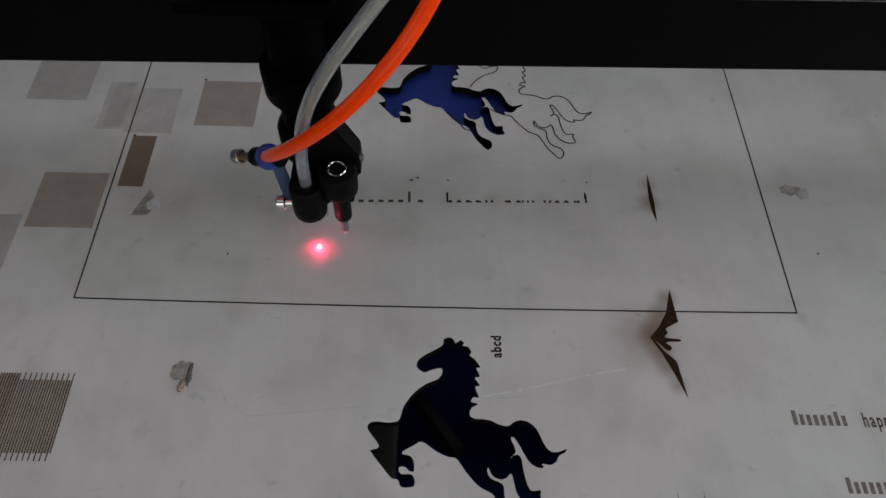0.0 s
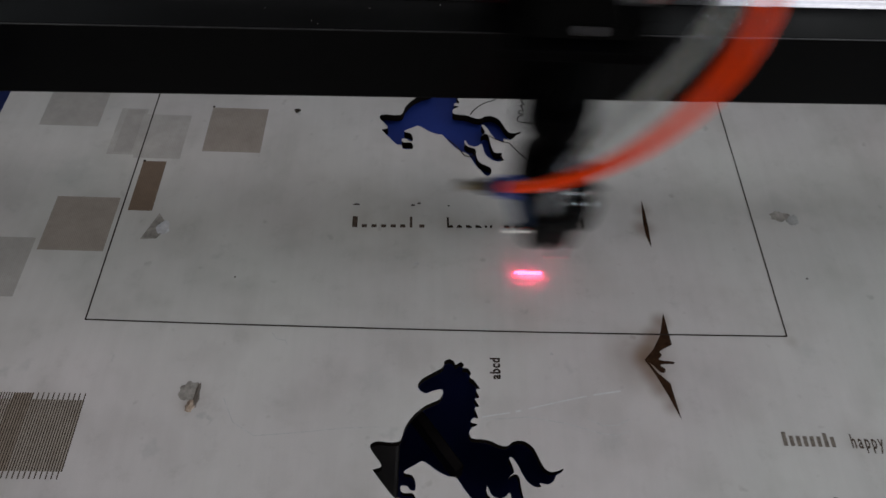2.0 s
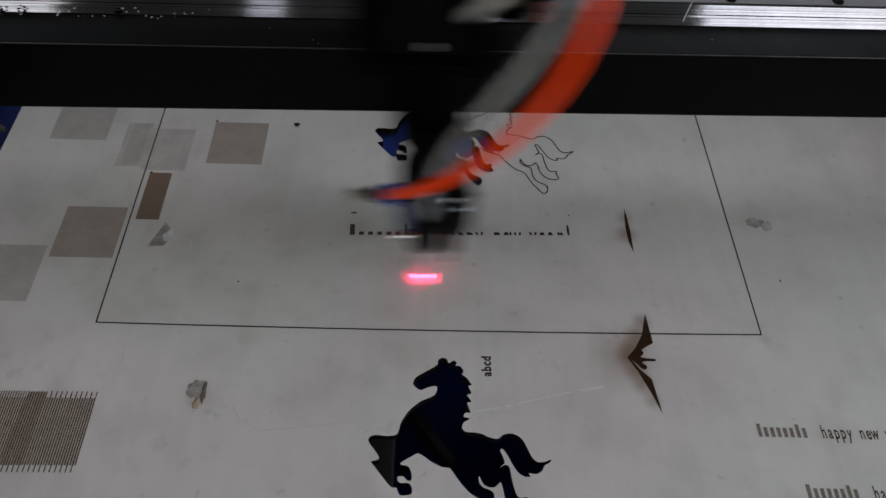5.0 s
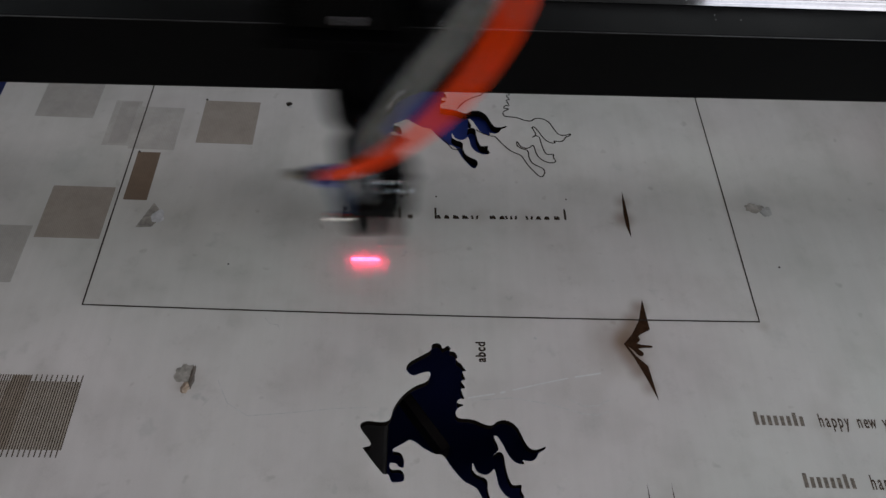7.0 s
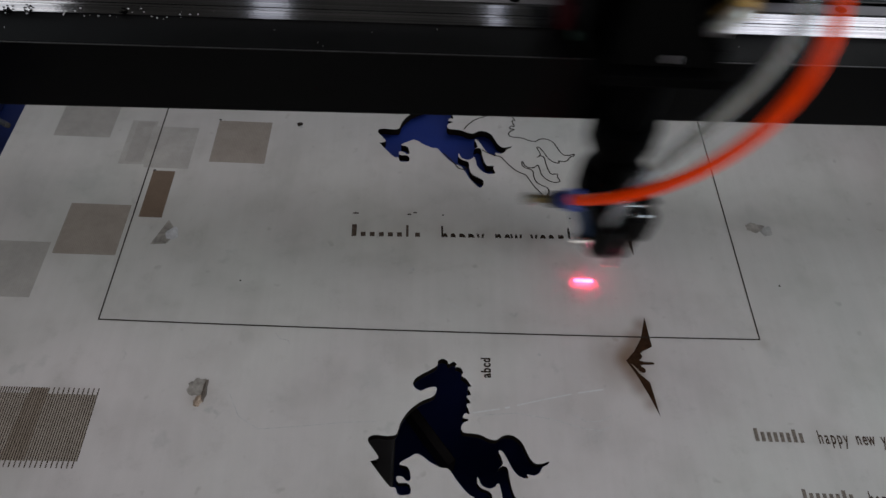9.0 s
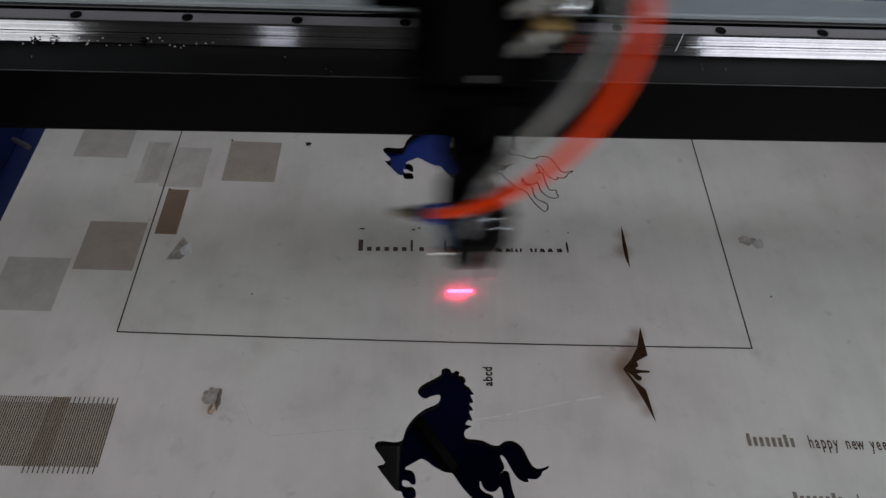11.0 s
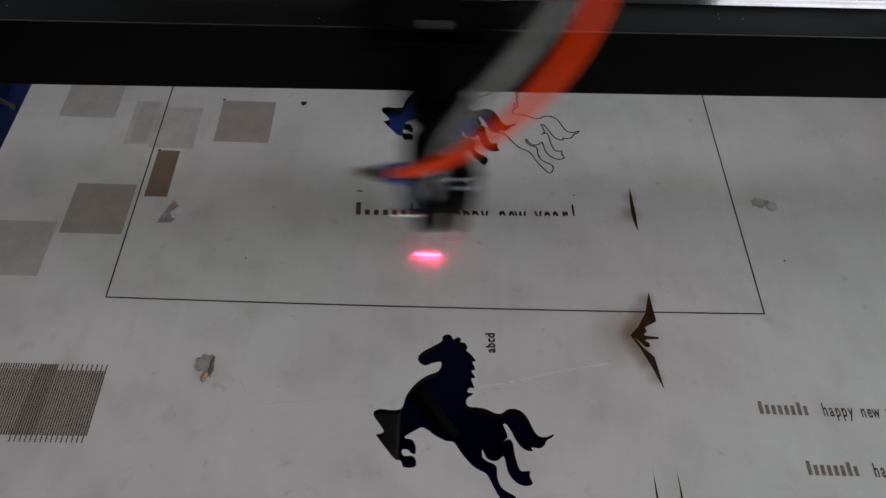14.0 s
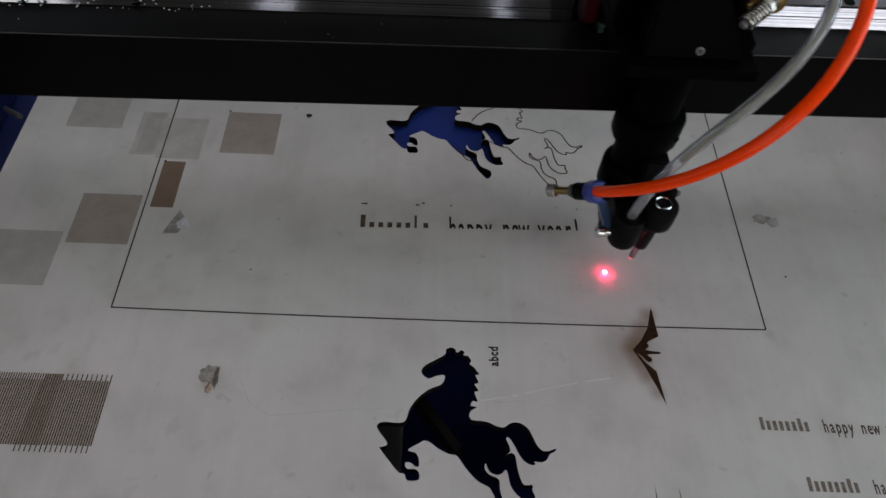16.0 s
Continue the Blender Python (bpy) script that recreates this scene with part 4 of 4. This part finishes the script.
Y_START, Y_STEP = 0.0104, 0.00037


def growing_text(board_thing):
    """The greeting that is being engraved: its upper part stands from the start, thin rows follow as the head works down."""
    zs, pitch = 0.00012, 0.00598

    def bars():
        bm = bmesh.new()
        for i in range(8):
            x0, x1, h = i * pitch + 0.0014, i * pitch + (0.0030 if i == 6 else 0.0046), 0.0185 if i in (0, 6) else 0.0124
            bm.faces.new([bm.verts.new(c) for c in ((x0, 0, 0), (x1, 0, 0), (x1, h, 0), (x0, h, 0))])
        return bm

    def words():
        return letters("happy new year!", pitch, 0.026, Matrix.Translation((10 * pitch, 0, 0)), 0.0, 0.40)

    rows = []
    for k in range(GROW + 1):
        hi = 1.0 if k == 0 else Y_START - (k - 1) * Y_STEP
        lo = Y_START - k * Y_STEP
        parent = board_thing
        for shape, material, name in ((words, M_TEXT, "engraved_greeting"), (bars, M_TEXTBAR, "engraved_bars")):
            bm = shape()
            for y, up in ((lo, False), (hi, True)):
                geom = bm.verts[:] + bm.edges[:] + bm.faces[:]
                bmesh.ops.bisect_plane(bm, geom=geom, plane_co=(0, y, 0), plane_no=(0, 1, 0), clear_outer=up, clear_inner=not up)
            bm.transform(TEXT_M)
            for v in bm.verts:
                v.co.z = zs
            ob = part(name if k == 0 else "engraved_row", bm, material, parent, "half-engraved greeting, burnt dark" if k == 0 and shape is words else "")
            if shape is words:
                rows.append(ob)
                parent = ob if k else board_thing
    return rows


room()
cabinet()
gantry_ob, belt_ob = gantry()
head_ob = head()
spot_ob = spot()
board_ob = board()
text_rows = growing_text(board_ob)

# ---- what moves ----
PERIOD, TURN, SPEED, EASE, X_RIGHT = 0.865, 0.412, 0.5, 0.0206, 0.3038
LAG = [(0.0, -0.037), (0.033, -0.035), (0.12, -0.006), (4.0, 0.001), (6.2, 0.003), (6.42, -0.008), (6.6, -0.006), (6.9, 0.0045), (9.0, 0.009), (11.5, 0.016), (13.0, 0.018), (13.15, -0.013), (16.0, -0.013)]


def sweep(t):
    """Where the head stands along the beam: steady sweeps with short, even turns."""
    t += np.interp(t, [a for a, _ in LAG], [b for _, b in LAG])
    half, acc = PERIOD / 2, SPEED ** 2 / (2 * EASE)
    ph = (t - TURN) % PERIOD
    ph = PERIOD - ph if ph > half else ph
    te, reach = SPEED / acc, SPEED * half - 2 * EASE
    if ph < te:
        x = 0.5 * acc * ph ** 2
    elif ph > half - te:
        x = reach - 0.5 * acc * (half - ph) ** 2
    else:
        x = EASE + SPEED * (ph - te)
    return X_RIGHT - x


def motions():
    drift = lambda t: -0.0022 * (t / 16.0)
    rows_head, rows_spot, rows_belt = [], [], []
    for k in range(481):
        t = k / 30
        x = float(sweep(t))
        rise = (x - 0.303) * math.tan(SKEW)
        rows_head.append((t, pose(x, rise + 0.002 + drift(t), 0)))
        rows_spot.append((t, pose(x, 0.0390 + rise * 0.6 + drift(t) * 0.5, 0.0004)))
        rows_belt.append((t, pose((x - X_RIGHT) / math.cos(SKEW), 0, 0)))
    walk(head_ob, rows_head)
    walk(belt_ob, rows_belt)
    walk(spot_ob, rows_spot)
    g = gantry_ob.matrix_world.copy()
    walk(gantry_ob, [(t, Matrix.Translation((0, drift(t), 0)) @ g) for t in (0, 8, 16)])
    for k, row in enumerate(text_rows[1:]):
        on = 1.2 + 15.0 * k / GROW
        walk(row, [(0, pose(0, 0, -0.002)), (on - 0.07, pose(0, 0, -0.002)), (on, pose(0, 0, 0)), (16, pose(0, 0, 0))])


motions()
